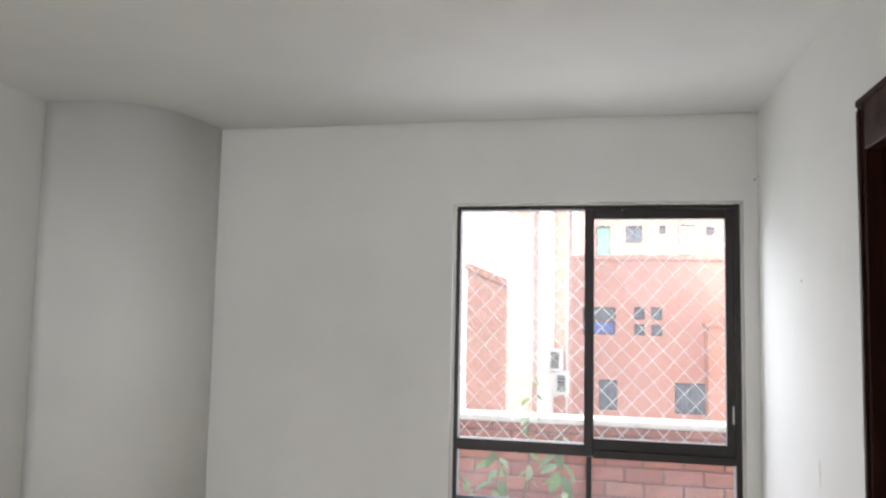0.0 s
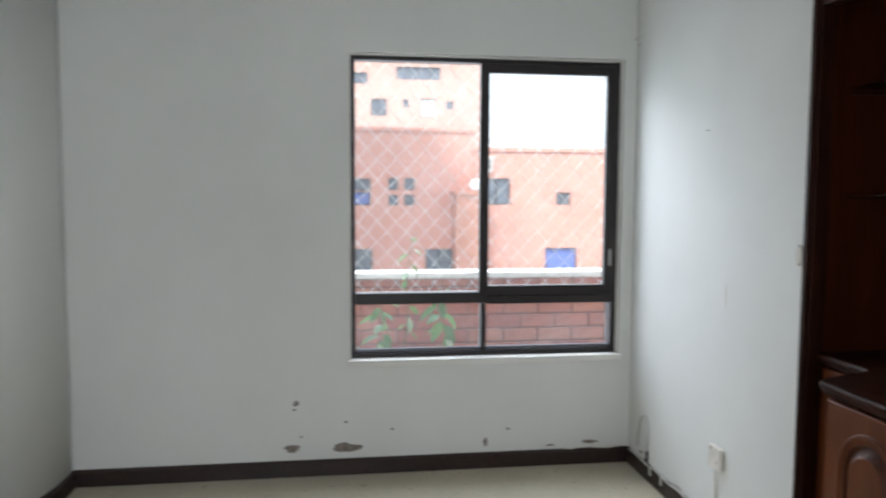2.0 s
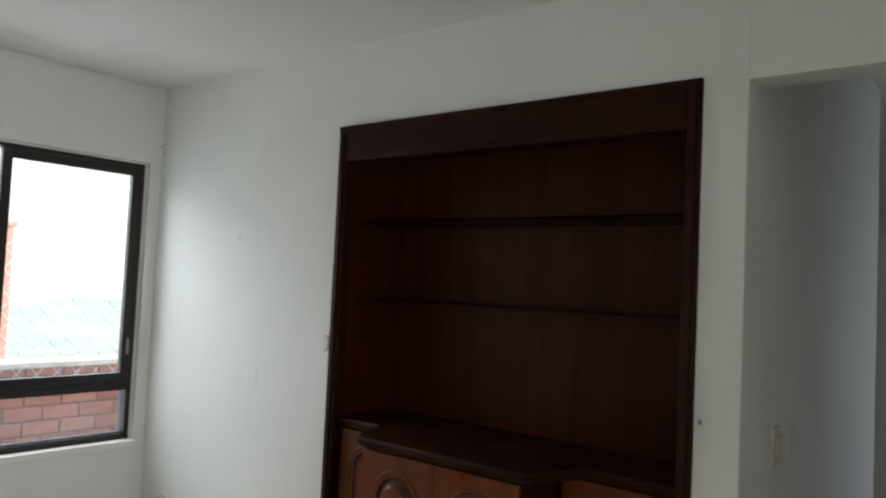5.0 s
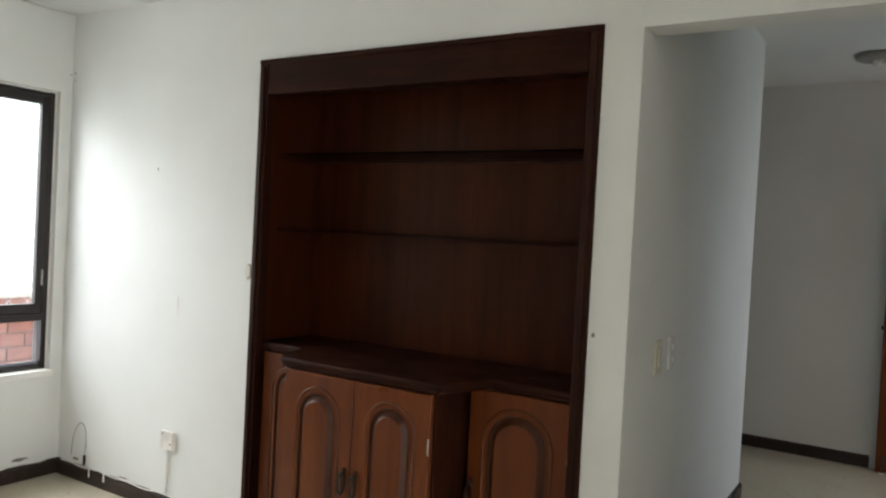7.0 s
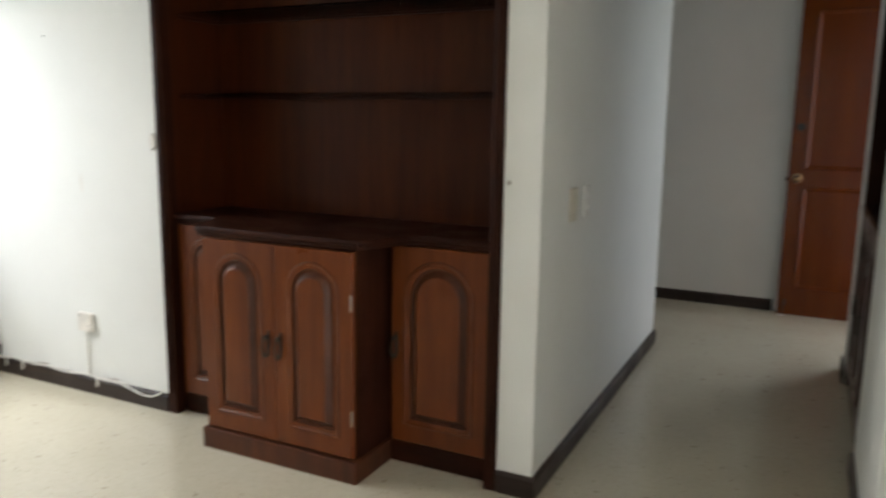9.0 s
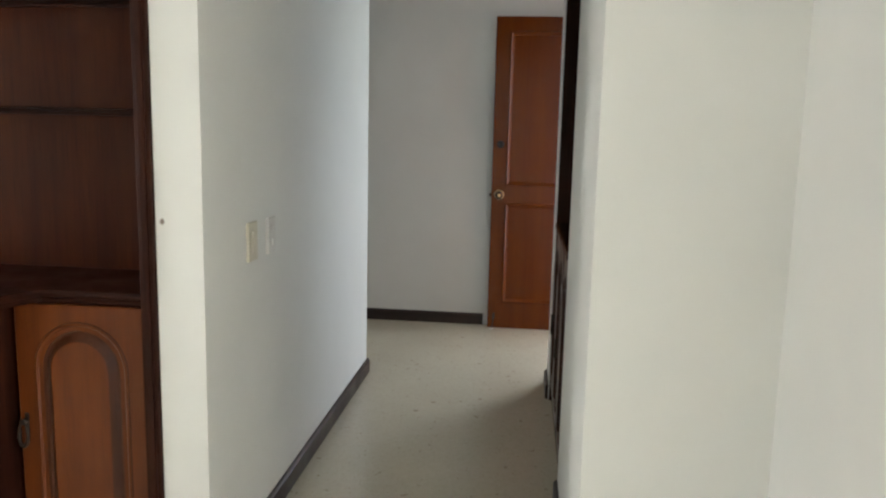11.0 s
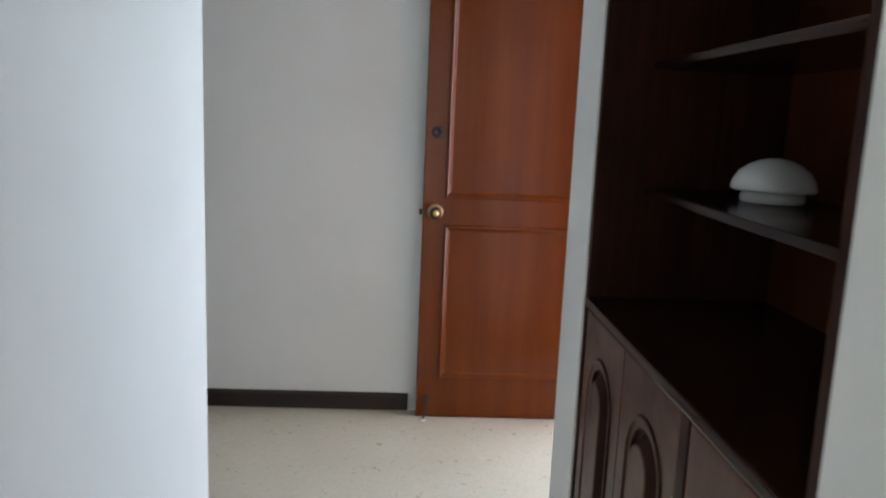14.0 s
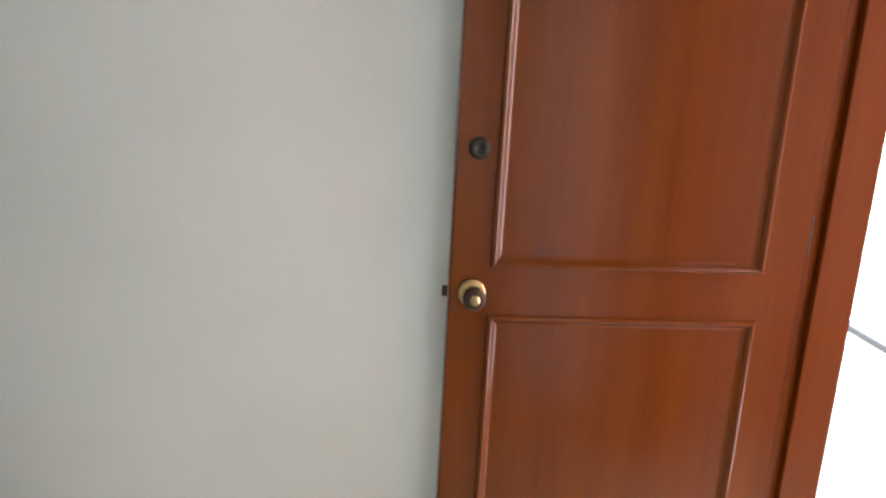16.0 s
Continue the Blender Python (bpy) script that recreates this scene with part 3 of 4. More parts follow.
def living_bookcase():
    ya, yb = -1.356, -2.849
    b = thing("bookcase", pose(0, (ya + yb) / 2, 0), "dark mahogany built-in bookcase with empty glass shelves", "bookcase")
    for name, y0, y1 in (("stile", ya, ya - 0.048), ("stile", yb + 0.042, yb)):
        s = box((-0.012, y0, 0.0), (0.040, y1, 2.033), 0.005)
        mid = (y0 + y1) / 2
        add_box(s, (-0.020, mid - 0.010, 0.10), (-0.010, mid + 0.010, 2.0), 0.004)
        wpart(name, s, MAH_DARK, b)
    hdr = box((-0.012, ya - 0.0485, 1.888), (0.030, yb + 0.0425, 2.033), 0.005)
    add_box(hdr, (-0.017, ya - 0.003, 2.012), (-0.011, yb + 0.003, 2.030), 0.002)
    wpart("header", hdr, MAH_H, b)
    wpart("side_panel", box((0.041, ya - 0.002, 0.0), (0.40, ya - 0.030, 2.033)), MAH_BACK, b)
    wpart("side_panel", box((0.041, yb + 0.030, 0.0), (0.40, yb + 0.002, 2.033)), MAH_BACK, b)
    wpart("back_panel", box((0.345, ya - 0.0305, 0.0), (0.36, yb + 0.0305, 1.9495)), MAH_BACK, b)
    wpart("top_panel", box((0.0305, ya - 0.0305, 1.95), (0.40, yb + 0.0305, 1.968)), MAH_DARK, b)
    for z in (1.335, 1.648):
        c = box((0.333, ya - 0.031, z - 0.010), (0.3445, yb + 0.031, z - 0.001), 0.002)
        add_box(c, (0.10, ya - 0.0305, z - 0.014), (0.32, ya - 0.040, z - 0.001), 0.002)
        add_box(c, (0.10, yb + 0.040, z - 0.014), (0.32, yb + 0.0305, z - 0.001), 0.002)
        wpart("shelf_cleat", c, MAH_DARK, b)
        g = wpart("shelf", box((0.09, ya - 0.032, z), (0.343, yb + 0.032, z + 0.006)), SHELFGLASS, b, "clear glass shelf")
        g.visible_shadow = False
    for y in (-1.56, -2.10, -2.66):
        r = wpart("downlight", lathe([(0.018, -0.004), (0.034, -0.006), (0.038, 0.0), (0.03, 0.001)], 24, pose(0.19, y, 1.949)), BRASS, b, "small unlit brass downlight", True)


living_bookcase()


def base_cabinet(y0, y1, front, doors, label, hinges):
    """Cupboard against the bookcase back, doors facing -x; y0 > y1."""
    c = thing("cabinet", pose((front + 0.34) / 2, (y0 + y1) / 2, 0), label, "cabinet", "base cabinets of the bookcase")
    wpart("body", box((front + 0.021, y0, 0.088), (0.343, y1, 0.822), 0.003), MAH_DARK, c)
    pl = box((front - (0.012 if front < 0 else -0.010), y0 + (0.012 if front < 0 else 0), 0.0), (0.343, y1 - (0.012 if front < 0 else 0), 0.087), 0.006)
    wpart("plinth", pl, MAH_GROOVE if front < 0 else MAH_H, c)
    n = len(doors)
    w = (y0 - y1 - 0.012) / n
    for i, pull in enumerate(doors):
        m = pose(front, y0 - 0.006 - i * w - 0.001, 0.094) @ RX
        arched_door(c, m, w - 0.002, 0.722, MAH_V, pull(w) if pull else None, (w - 0.004) if hinges[i] == "r" else None)
    return c


base_cabinet(-1.406, -1.728, 0.03, [None], "mahogany side cupboard with an arched panel door", "-")
base_cabinet(-1.738, -2.402, -0.185, [lambda w: w - 0.027, lambda w: 0.027], "mahogany cupboard with two arched doors standing proud", "lr")
base_cabinet(-2.414, -2.804, 0.03, [lambda w: 0.022], "mahogany side cupboard with an arched panel door", "r")


def worktop():
    t = thing("worktop", pose(0.1, -2.1, 0.823), "dark mahogany worktop with curved shoulders", "worktop")
    side, mid, back = 0.016, -0.192, 0.3435
    front = [(side, -1.4055), (side, -1.62)]
    for i in range(1, 12):
        s = i / 12
        front.append((side + (mid - side) * (3 * s * s - 2 * s ** 3), -1.62 - 0.105 * s))
    front += [(mid, -1.727), (mid, -2.415)]
    for i in range(1, 12):
        s = i / 12
        front.append((mid + (side - mid) * (3 * s * s - 2 * s ** 3), -2.415 - 0.105 * s))
    front += [(side, -2.525), (side, -2.8045)]
    pts = front + [(back, -2.8045), (back, -1.4055)]

    def inset(q, d):
        return [(x + (d if x < 0.3 else 0), y) for x, y in q]

    def slab(steps):
        bm = bmesh.new()
        rings = [[bm.verts.new((x, y, z)) for x, y in inset(pts, d)] for d, z in steps]
        for a, b in zip(rings, rings[1:]):
            for i in range(len(pts)):
                j = (i + 1) % len(pts)
                bm.faces.new((a[i], a[j], b[j], b[i]))
        bm.faces.new(rings[0][::-1])
        bm.faces.new(rings[-1])
        return bm

    wpart("edge_moulding", slab(((0.014, 0.823), (0.012, 0.826), (0.011, 0.834), (0.013, 0.8365))), MAH_DARK, t)
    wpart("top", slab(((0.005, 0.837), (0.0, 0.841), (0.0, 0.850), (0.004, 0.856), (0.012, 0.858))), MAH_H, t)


worktop()

# ---- bookcase in the corridor wall ----
RY = pose(0, 0, 0, 0, 0, 180)  # turns a leaf's face towards +y


def corridor_bookcase():
    xa, xb, f = 0.7355, 1.7895, -3.949
    b = thing("bookcase", pose((xa + xb) / 2, -4.18, 0), "dark mahogany built-in bookcase with wooden shelves in the corridor", "bookcase")
    for x0, x1 in ((xa, xa + 0.028), (xb - 0.020, xb)):
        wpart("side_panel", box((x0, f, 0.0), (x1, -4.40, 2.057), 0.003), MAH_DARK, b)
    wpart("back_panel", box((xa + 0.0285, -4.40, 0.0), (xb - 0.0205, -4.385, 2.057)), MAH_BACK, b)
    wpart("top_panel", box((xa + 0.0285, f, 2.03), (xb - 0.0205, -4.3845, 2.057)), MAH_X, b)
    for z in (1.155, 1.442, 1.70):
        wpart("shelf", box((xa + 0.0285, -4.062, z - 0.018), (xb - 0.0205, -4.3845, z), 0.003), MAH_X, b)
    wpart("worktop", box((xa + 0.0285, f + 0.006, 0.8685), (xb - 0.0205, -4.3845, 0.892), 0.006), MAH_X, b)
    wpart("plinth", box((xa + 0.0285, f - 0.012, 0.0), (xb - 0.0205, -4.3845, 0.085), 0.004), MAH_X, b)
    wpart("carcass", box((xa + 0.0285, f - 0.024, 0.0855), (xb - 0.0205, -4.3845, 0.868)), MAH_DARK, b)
    wpart("post", box((1.0925, f - 0.0235, 0.0855), (1.131, f - 0.002, 0.868), 0.003), MAH_DARK, b)
    for x0, w, pull, hinge in ((1.768, 0.320, 0.300, None), (1.446, 0.320, 0.020, 0.316), (1.091, 0.326, 0.026, 0.322)):
        m = pose(x0, f - 0.0035, 0.092) @ RY
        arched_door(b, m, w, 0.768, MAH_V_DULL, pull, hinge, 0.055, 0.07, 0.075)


corridor_bookcase()


def lamp_shade():
    s = thing("lamp_shade", pose(1.515, -4.245, 1.1555) @ Matrix.Diagonal((0.86, 0.86, 0.98, 1)), "white opal glass ceiling lamp shade lying on a shelf", "lamp shade")
    part("dome", lathe([(0.066, 0.024), (0.093, 0.025), (0.0955, 0.031), (0.091, 0.046), (0.079, 0.063), (0.059, 0.077), (0.035, 0.086), (0.012, 0.090), (0.0, 0.0905)], 48), OPAL, s, "", True)
    part("neck", lathe([(0.066, 0.0), (0.071, 0.002), (0.073, 0.012), (0.067, 0.0235)], 48), OPAL, s, "", True)


lamp_shade()

# ---- the open door at the corridor's end ----


def hall_door():
    y0, y1, x, h = -3.575, -4.408, 3.142, 2.035
    d = thing("door_1", pose(x, y1, 0), "open red-brown varnished wooden door with two panels", "door")
    d["kind"] = "structure"
    w = y0 - y1
    prof = [(0.003, -0.007), (0.009, -0.009), (0.015, -0.004), (0.020, 0.003), (0.026, 0.007), (0.030, 0.008)]
    bm = panelled_leaf(w, h, 0.04, [rect_panel(0.090, w - 0.098, 0.174, 0.846), rect_panel(0.090, w - 0.098, 0.958, 1.945)], prof)
    bmesh.ops.transform(bm, matrix=d.matrix_basis.inverted() @ pose(x, y0, 0.010) @ RX, verts=bm.verts[:])
    leaf = part("leaf", bm, DOORW, d, "red-brown varnished leaf")
    inv = d.matrix_basis.inverted()

    def turned(name, prof, y, z, material, parent, label=""):
        k = lathe(prof, 28, inv @ pose(x, y, z, 0, -90, 0))
        return part(name, k, material, parent, label, True)

    rose = turned("rose", [(0.0, 0.0), (0.030, 0.001), (0.033, 0.004), (0.029, 0.009), (0.020, 0.011)], -3.627, 0.909, BRASS, leaf, "worn brass rose")
    turned("knob", [(0.011, 0.011), (0.011, 0.030), (0.020, 0.036), (0.026, 0.046), (0.026, 0.056), (0.021, 0.063), (0.008, 0.064)], -3.627, 0.909, KNOB, leaf, "round brown-lacquered brass knob")
    turned("keyhole", [(0.0115, 0.0642), (0.0115, 0.0652), (0.004, 0.0656), (0.0, 0.0657)], -3.627, 0.909, BRASS, leaf, "brass key cylinder")
    turned("deadbolt", [(0.0, 0.0), (0.024, 0.001), (0.024, 0.006), (0.020, 0.010), (0.010, 0.011), (0.009, 0.007), (0.0, 0.0065)], -3.625, 1.237, BRONZE, leaf, "dark bronze deadbolt cylinder")
    wpart("latch", box((x + 0.013, y0 + 0.0005, 0.893), (x + 0.027, y0 + 0.014, 0.917), 0.003), BRONZE, d)
    wpart("latch_plate", box((x + 0.008, y0, 0.865), (x + 0.032, y0 + 0.002, 0.945), 0.001), BRASS, d)
    st = tube([(x - 0.012, -3.617, 0.105), (x - 0.030, -3.612, 0.040), (x - 0.042, -3.608, 0.016)], [0.005, 0.004, 0.005], 10)
    add_box(st, (x - 0.010, -3.625, 0.074), (x - 0.0005, -3.609, 0.112), 0.003)
    wpart("door_stop", st, BRONZE, d, "kick-down metal door stop")
    wpart("stop_foot", lathe([(0.009, 0.0), (0.012, 0.002), (0.011, 0.014), (0.006, 0.018)], 16, pose(x - 0.044, -3.607, 0.0)), CABLE, d, "pale rubber foot", True)
    # lining of the doorway
    fr = bmesh.new()
    add_box(fr, (3.186, -4.4125, 0.0), (3.205, -4.562, 2.089), 0.004)
    add_box(fr, (3.164, -4.46, 0.0), (3.1855, -4.562, 2.06), 0.004)
    wpart("jamb", fr, DOORW, d, "red-brown wooden jamb")
    wpart("jamb", box((2.301, -4.402, 0.0), (2.325, -4.556, 2.089), 0.004), DOORW, d)
    wpart("head", box((2.3255, -4.402, 2.062), (3.1635, -4.556, 2.089), 0.004), DOORW_H, d)
    for z in (0.22, 1.02, 1.82):
        wpart("hinge", tube([(3.150, -4.411, z), (3.150, -4.411, z + 0.09)], 0.004, 10), BRONZE, d, "", True)


hall_door()

# ---- small things on the walls ----


def switch_plate(x, z, w, h, material, toggles, label):
    s = thing("light_switch", pose(x, -2.9765, z), label, "light switch", "switches of the corridor")
    part("plate", box((-w / 2, -0.009, -h / 2), (w / 2, 0.0, h / 2), 0.003), material, s)
    for u, v, a, b in toggles:
        part("rocker", box((u - a / 2, -0.014, v - b / 2), (u + a / 2, -0.0092, v + b / 2), 0.002), material, s)


switch_plate(0.335, 0.962, 0.075, 0.118, PLASTIC, [(0.0, 0.0, 0.030, 0.060)], "ivory plastic light switch plate on the corridor wall")
switch_plate(0.505, 0.960, 0.070, 0.116, ACWHITE, [(0.0, 0.022, 0.018, 0.020), (0.0, -0.022, 0.018, 0.020)], "white double switch plate on the corridor wall")


def east_socket():
    s = thing("wall_socket", pose(-0.0005, -0.873, 0.34), "off-white wall socket with a surface cable below", "wall socket")
    part("plate", box((-0.018, -0.042, -0.042), (0.0, 0.042, 0.042), 0.004), CONC, s)
    for y, z in ((-0.028, -0.012), (0.026, 0.030)):
        part("screw", box((-0.0195, y - 0.003, z - 0.003), (-0.0181, y + 0.003, z + 0.003)), BLACK, s)
    part("cable", tube([(-0.008, 0.0, -0.046), (-0.006, 0.003, -0.11), (-0.006, -0.001, -0.18), (-0.008, 0.002, -0.243)], 0.0045, 8), CABLE, s, "thin white surface cable", True)


east_socket()


def floor_cable():
    random.seed(4)
    pts = [(-0.018, -0.06 - 0.05 * i, 0.090 + 0.003 * math.sin(i * 1.3) + random.uniform(-0.002, 0.003)) for i in range(21)]
    # the last stretch sags over the skirting towards the bookcase
    pts += [(-0.019, -1.11, 0.084), (-0.019, -1.17, 0.070), (-0.019, -1.22, 0.060), (-0.019, -1.27, 0.064), (-0.018, -1.31, 0.082), (-0.014, -1.335, 0.105)]
    c = thing("loose_cable", pose(0, 0, 0.085), "thin off-white cable lying along the skirting board", "cable")
    wpart("cable_run", tube(pts, 0.0034, 7), CABLE, c, "", True)
    for y in (-0.30, -0.42, -0.93):
        wpart("cable_clip", box((-0.021, y - 0.004, 0.048), (-0.015, y + 0.004, 0.094), 0.002), CABLE, c)
    e = thing("wire_stub", pose(-0.001, -0.24, 0.15), "pale looped wire with a black plug hanging at the wall", "wire")
    loop = [(-0.004, -0.125 - 0.060 * (1 - math.cos(math.pi * k / 12)), 0.10 + 0.20 * math.sin(math.pi * (k + 0.6) / 15.5)) for k in range(13)]
    wpart("wire", tube(loop + [(-0.010, -0.246, 0.15)], 0.0018, 7), PHONE_D, e, "thin grey wire", True)
    wpart("plug", box((-0.016, -0.250, 0.094), (-0.004, -0.240, 0.145), 0.003), BLACK, e)
    n = thing("loose_cable", pose(-0.2, -0.03, 0.09), "tangle of thin wire in the corner", "cable")
    wpart("cable_run", tube([(-0.02, -0.019, 0.105), (-0.10, -0.020, 0.088), (-0.17, -0.021, 0.092), (-0.24, -0.020, 0.100), (-0.30, -0.019, 0.089), (-0.36, -0.018, 0.095)], 0.003, 7), CABLE, n, "", True)


floor_cable()


def patch(name, material, parent_name, axis, at, u, z, w, h, seed, proud=0.0015):
    """Flake-shaped scar on a wall."""
    rnd = random.Random(seed)
    n = 15
    bm = bmesh.new()
    out = []
    for i in range(n):
        a = 2 * math.pi * i / n
        r = rnd.uniform(0.62, 1.05)
        out.append((u + math.cos(a) * w / 2 * r, z + math.sin(a) * h / 2 * r))

    def at3(p, q, d):
        return (at - d, p, q) if axis == "x" else (p, at - d, q)

    lo = [bm.verts.new(at3(p, q, 0.0002)) for p, q in out]
    hi = [bm.verts.new(at3(u + (p - u) * 0.93, z + (q - z) * 0.93, proud)) for p, q in out]
    for i in range(n):
        j = (i + 1) % n
        bm.faces.new((lo[i], lo[j], hi[j], hi[i]))
    bm.faces.new(hi)
    part(name, bm, material, bpy.data.objects[parent_name])


for i, (u, z, w, h) in enumerate([(-1.636, 0.140, 0.085, 0.045), (-1.385, 0.135, 0.15, 0.055), (-0.722, 0.135, 0.026, 0.05), (-0.61, 0.195, 0.022, 0.016), (-1.616, 0.352, 0.03, 0.03),
                                  (-1.625, 0.325, 0.02, 0.012), (-1.388, 0.258, 0.024, 0.014), (-1.171, 0.217, 0.024, 0.012), (-1.595, 0.195, 0.014, 0.014), (-0.20, 0.115, 0.10, 0.02), (-0.40, 0.105, 0.05, 0.012)]):
    patch("peeled_patch", BARE, "wall_north", "y", 0.0, u, z, w, h, i + 1)
patch("nail_hole", BLACK, "wall_east", "x", 0.0, -0.711, 1.579, 0.012, 0.010, 31)
patch("nail_hole", BLACK, "wall_east", "x", 0.0, -0.022, 2.07, 0.008, 0.008, 32)
patch("nail_hole", BLACK, "wall_east", "x", 0.0, -0.022, 2.03, 0.008, 0.008, 33)
patch("nail_hole", BLACK, "wall_north", "y", 0.0, -0.012, 2.06, 0.008, 0.008, 34)
patch("plaster_lump", CONC, "wall_east", "x", 0.0, -1.332, 1.145, 0.035, 0.075, 35, 0.008)
patch("scar", CONC, "wall_east", "x", 0.0, -0.890, 0.955, 0.010, 0.10, 36)
patch("peeled_patch", BARE, "wall_east", "x", 0.0, -0.16, 0.108, 0.06, 0.016, 37)
patch("peeled_patch", BARE, "wall_east", "x", 0.0, -0.55, 0.094, 0.10, 0.007, 38)
patch("peeled_patch", BARE, "wall_east", "x", 0.0, -1.02, 0.094, 0.10, 0.007, 39)
patch("nail_hole", BARE, "wall_east", "x", 0.0, -2.868, 1.055, 0.014, 0.02, 40)


def entry_phone():
    p = thing("entry_phone", pose(-3.1495, -1.155, 0.62), "beige wall entry phone with a coiled cord", "phone")
    part("base", box((0.0, -0.055, 0.02), (0.030, 0.055, 0.215), 0.006), PHONE_D, p)
    hs = box((0.031, -0.030, 0.0), (0.058, 0.034, 0.228), 0.010)
    add_box(hs, (0.024, -0.026, 0.16), (0.040, 0.030, 0.224), 0.006)
    add_box(hs, (0.024, -0.026, 0.004), (0.040, 0.030, 0.064), 0.006)
    part("handset", hs, PHONE, p, "beige plastic handset")
    pts = []
    for i in range(240):
        s = i / 239
        cy = 0.012 + 0.030 * math.sin(math.pi * s) * (s - 0.5) * 2
        cz = -0.005 - 0.150 * math.sin(math.pi * s)
        a = s * 2 * math.pi * 24
        pts.append((0.018 + 0.007 * math.cos(a), cy + 0.007 * math.sin(a), cz))
    part("cord", tube(pts, 0.0022, 5), CORD, p, "grey coiled cord", True)
    part("lead", tube([(0.012, 0.018, -0.152), (0.006, 0.022, -0.19), (0.010, 0.012, -0.23), (0.005, 0.016, -0.28), (0.004, 0.010, -0.34)], 0.0025, 6), CORD, p, "", True)
    s = thing("wall_socket", pose(-3.1495, -0.895, 0.315), "white flush wall socket", "wall socket")
    part("plate", box((0.0, -0.055, -0.037), (0.008, 0.055, 0.037), 0.003), EXT, s)
    for y in (-0.006, 0.028):
        for dz in (-0.008, 0.008):
            part("slot", box((0.0081, y, dz - 0.004), (0.0092, y + 0.008, dz + 0.004)), CORD, s)
    for y, z in ((-1.12, 0.245), (-1.09, 0.255)):
        bm = lathe([(0.004, 0.0), (0.004, 0.001), (0.0, 0.0012)], 10, pose(-3.1495, y, z, 0, 90, 0))
        part("nail_hole", bm, BLACK, bpy.data.objects["wall_west"])


entry_phone()


def corridor_light():
    c = thing("ceiling_light", pose(2.50, -3.48, HC), "unlit round ceiling lamp base in the corridor", "ceiling light")
    part("base_plate", lathe([(0.0, -0.030), (0.095, -0.030), (0.110, -0.022), (0.115, -0.004), (0.110, 0.0)], 36), PHONE_D, c, "", True)
    part("socket", lathe([(0.0, -0.065), (0.020, -0.062), (0.024, -0.0305)], 20), ACWHITE, c, "", True)


corridor_light()

# ---- outside the living-room window ----


def planter():
    structure("planter_bed", box((-2.4, 0.161, -0.2), (1.0, 0.90, 0.39)), EARTH, "dark soil in a brick planter")
    w = structure("parapet", box((-2.4, 0.906, -0.6), (1.0, 1.02, 0.822)), MORTAR, "red brick parapet of the planter with a pale cap")
    cap = box((-2.42, 0.878, 0.8225), (1.02, 1.06, 0.860), 0.008)
    part("cap", cap, CONC, w, "pale rendered cap")
    me = bpy.data.meshes.new("brick")
    bm = box((-0.1, -0.012, -0.036), (0.1, 0.02, 0.036), 0.004)
    bm.to_mesh(me)
    bm.free()
    me.materials.append(BRICK)
    for row in range(6):
        for k in range(17):
            o = new("brick", me)
            o.parent = w
            o.location = (-2.30 + 0.212 * k + (0.106 if row % 2 else 0) - 0.05, 0.905, 0.399 + 0.0838 * row - 0.005)
            o.rotation_euler = (0, random.uniform(-0.006, 0.006), random.uniform(-0.01, 0.01))
    structure("wall_outer_side", box((1.001, 0.161, -0.6), (1.12, 1.02, 0.86)), FACADE)


planter()


def climber(x, y, z, height, leaves, lean, seed, size):
    """Potted-bed plant: a bending stem with alternate broad leaves."""
    rnd = random.Random(seed)
    p = thing("plant", pose(x, y, z), "green leafy plant growing in the brick planter", "plant", "plants in the planter")
    stem = [(lean * (i / 10) ** 1.5 + 0.012 * math.sin(i * 0.9 + seed), 0.01 * math.sin(i), height * i / 10) for i in range(11)]
    part("stem", tube(stem, [0.005 - 0.0035 * i / 10 for i in range(11)], 7), STEM, p, "", True)
    bm = bmesh.new()
    for k in range(leaves):
        s = 0.25 + 0.75 * (k + rnd.random() * 0.5) / leaves
        i = min(9, int(s * 10))
        base = Vector(stem[i]).lerp(Vector(stem[i + 1]), s * 10 - i if i < 9 else 0.5)
        m = Matrix.Translation(base) @ pose(0, 0, 0, 0, rnd.uniform(-0.5, 55), k * 137.5 + rnd.uniform(-25, 25)) @ pose(0, 0, 0, rnd.uniform(-40, 40))
        ln = size * rnd.uniform(0.7, 1.25)
        wd = ln * rnd.uniform(0.26, 0.36)
        prev = None
        for j in range(7):
            u = j / 6
            half = wd * math.sin(math.pi * min(1, u * 0.92 + 0.04)) ** 0.8 * (1 - 0.35 * u)
            droop = -0.35 * ln * u * u
            row = [bm.verts.new(m @ Vector((0.02 + ln * u, v * half, droop + 0.18 * abs(v) * half))) for v in (-1, 0, 1)]
            if prev:
                for q in range(2):
                    bm.faces.new((prev[q], prev[q + 1], row[q + 1], row[q]))
            prev = row
    part("leaves", bm, LEAF, p, "", True)


climber(-1.22, 0.42, 0.40, 0.40, 15, 0.04, 3, 0.085)
climber(-0.86, 0.40, 0.40, 0.46, 14, -0.03, 5, 0.10)
climber(-1.34, 0.38, 0.40, 0.22, 9, -0.04, 8, 0.07)
climber(-1.07, 0.52, 0.40, 0.72, 12, 0.05, 11, 0.065)

# the buildings across the yard, 26 m away
FY, FK = 26.0, 1.68


def fx(x):
    return -0.72 + FK * (x + 1.03)


def fz(z):
    return 0.82 + FK * (z - 1.34)


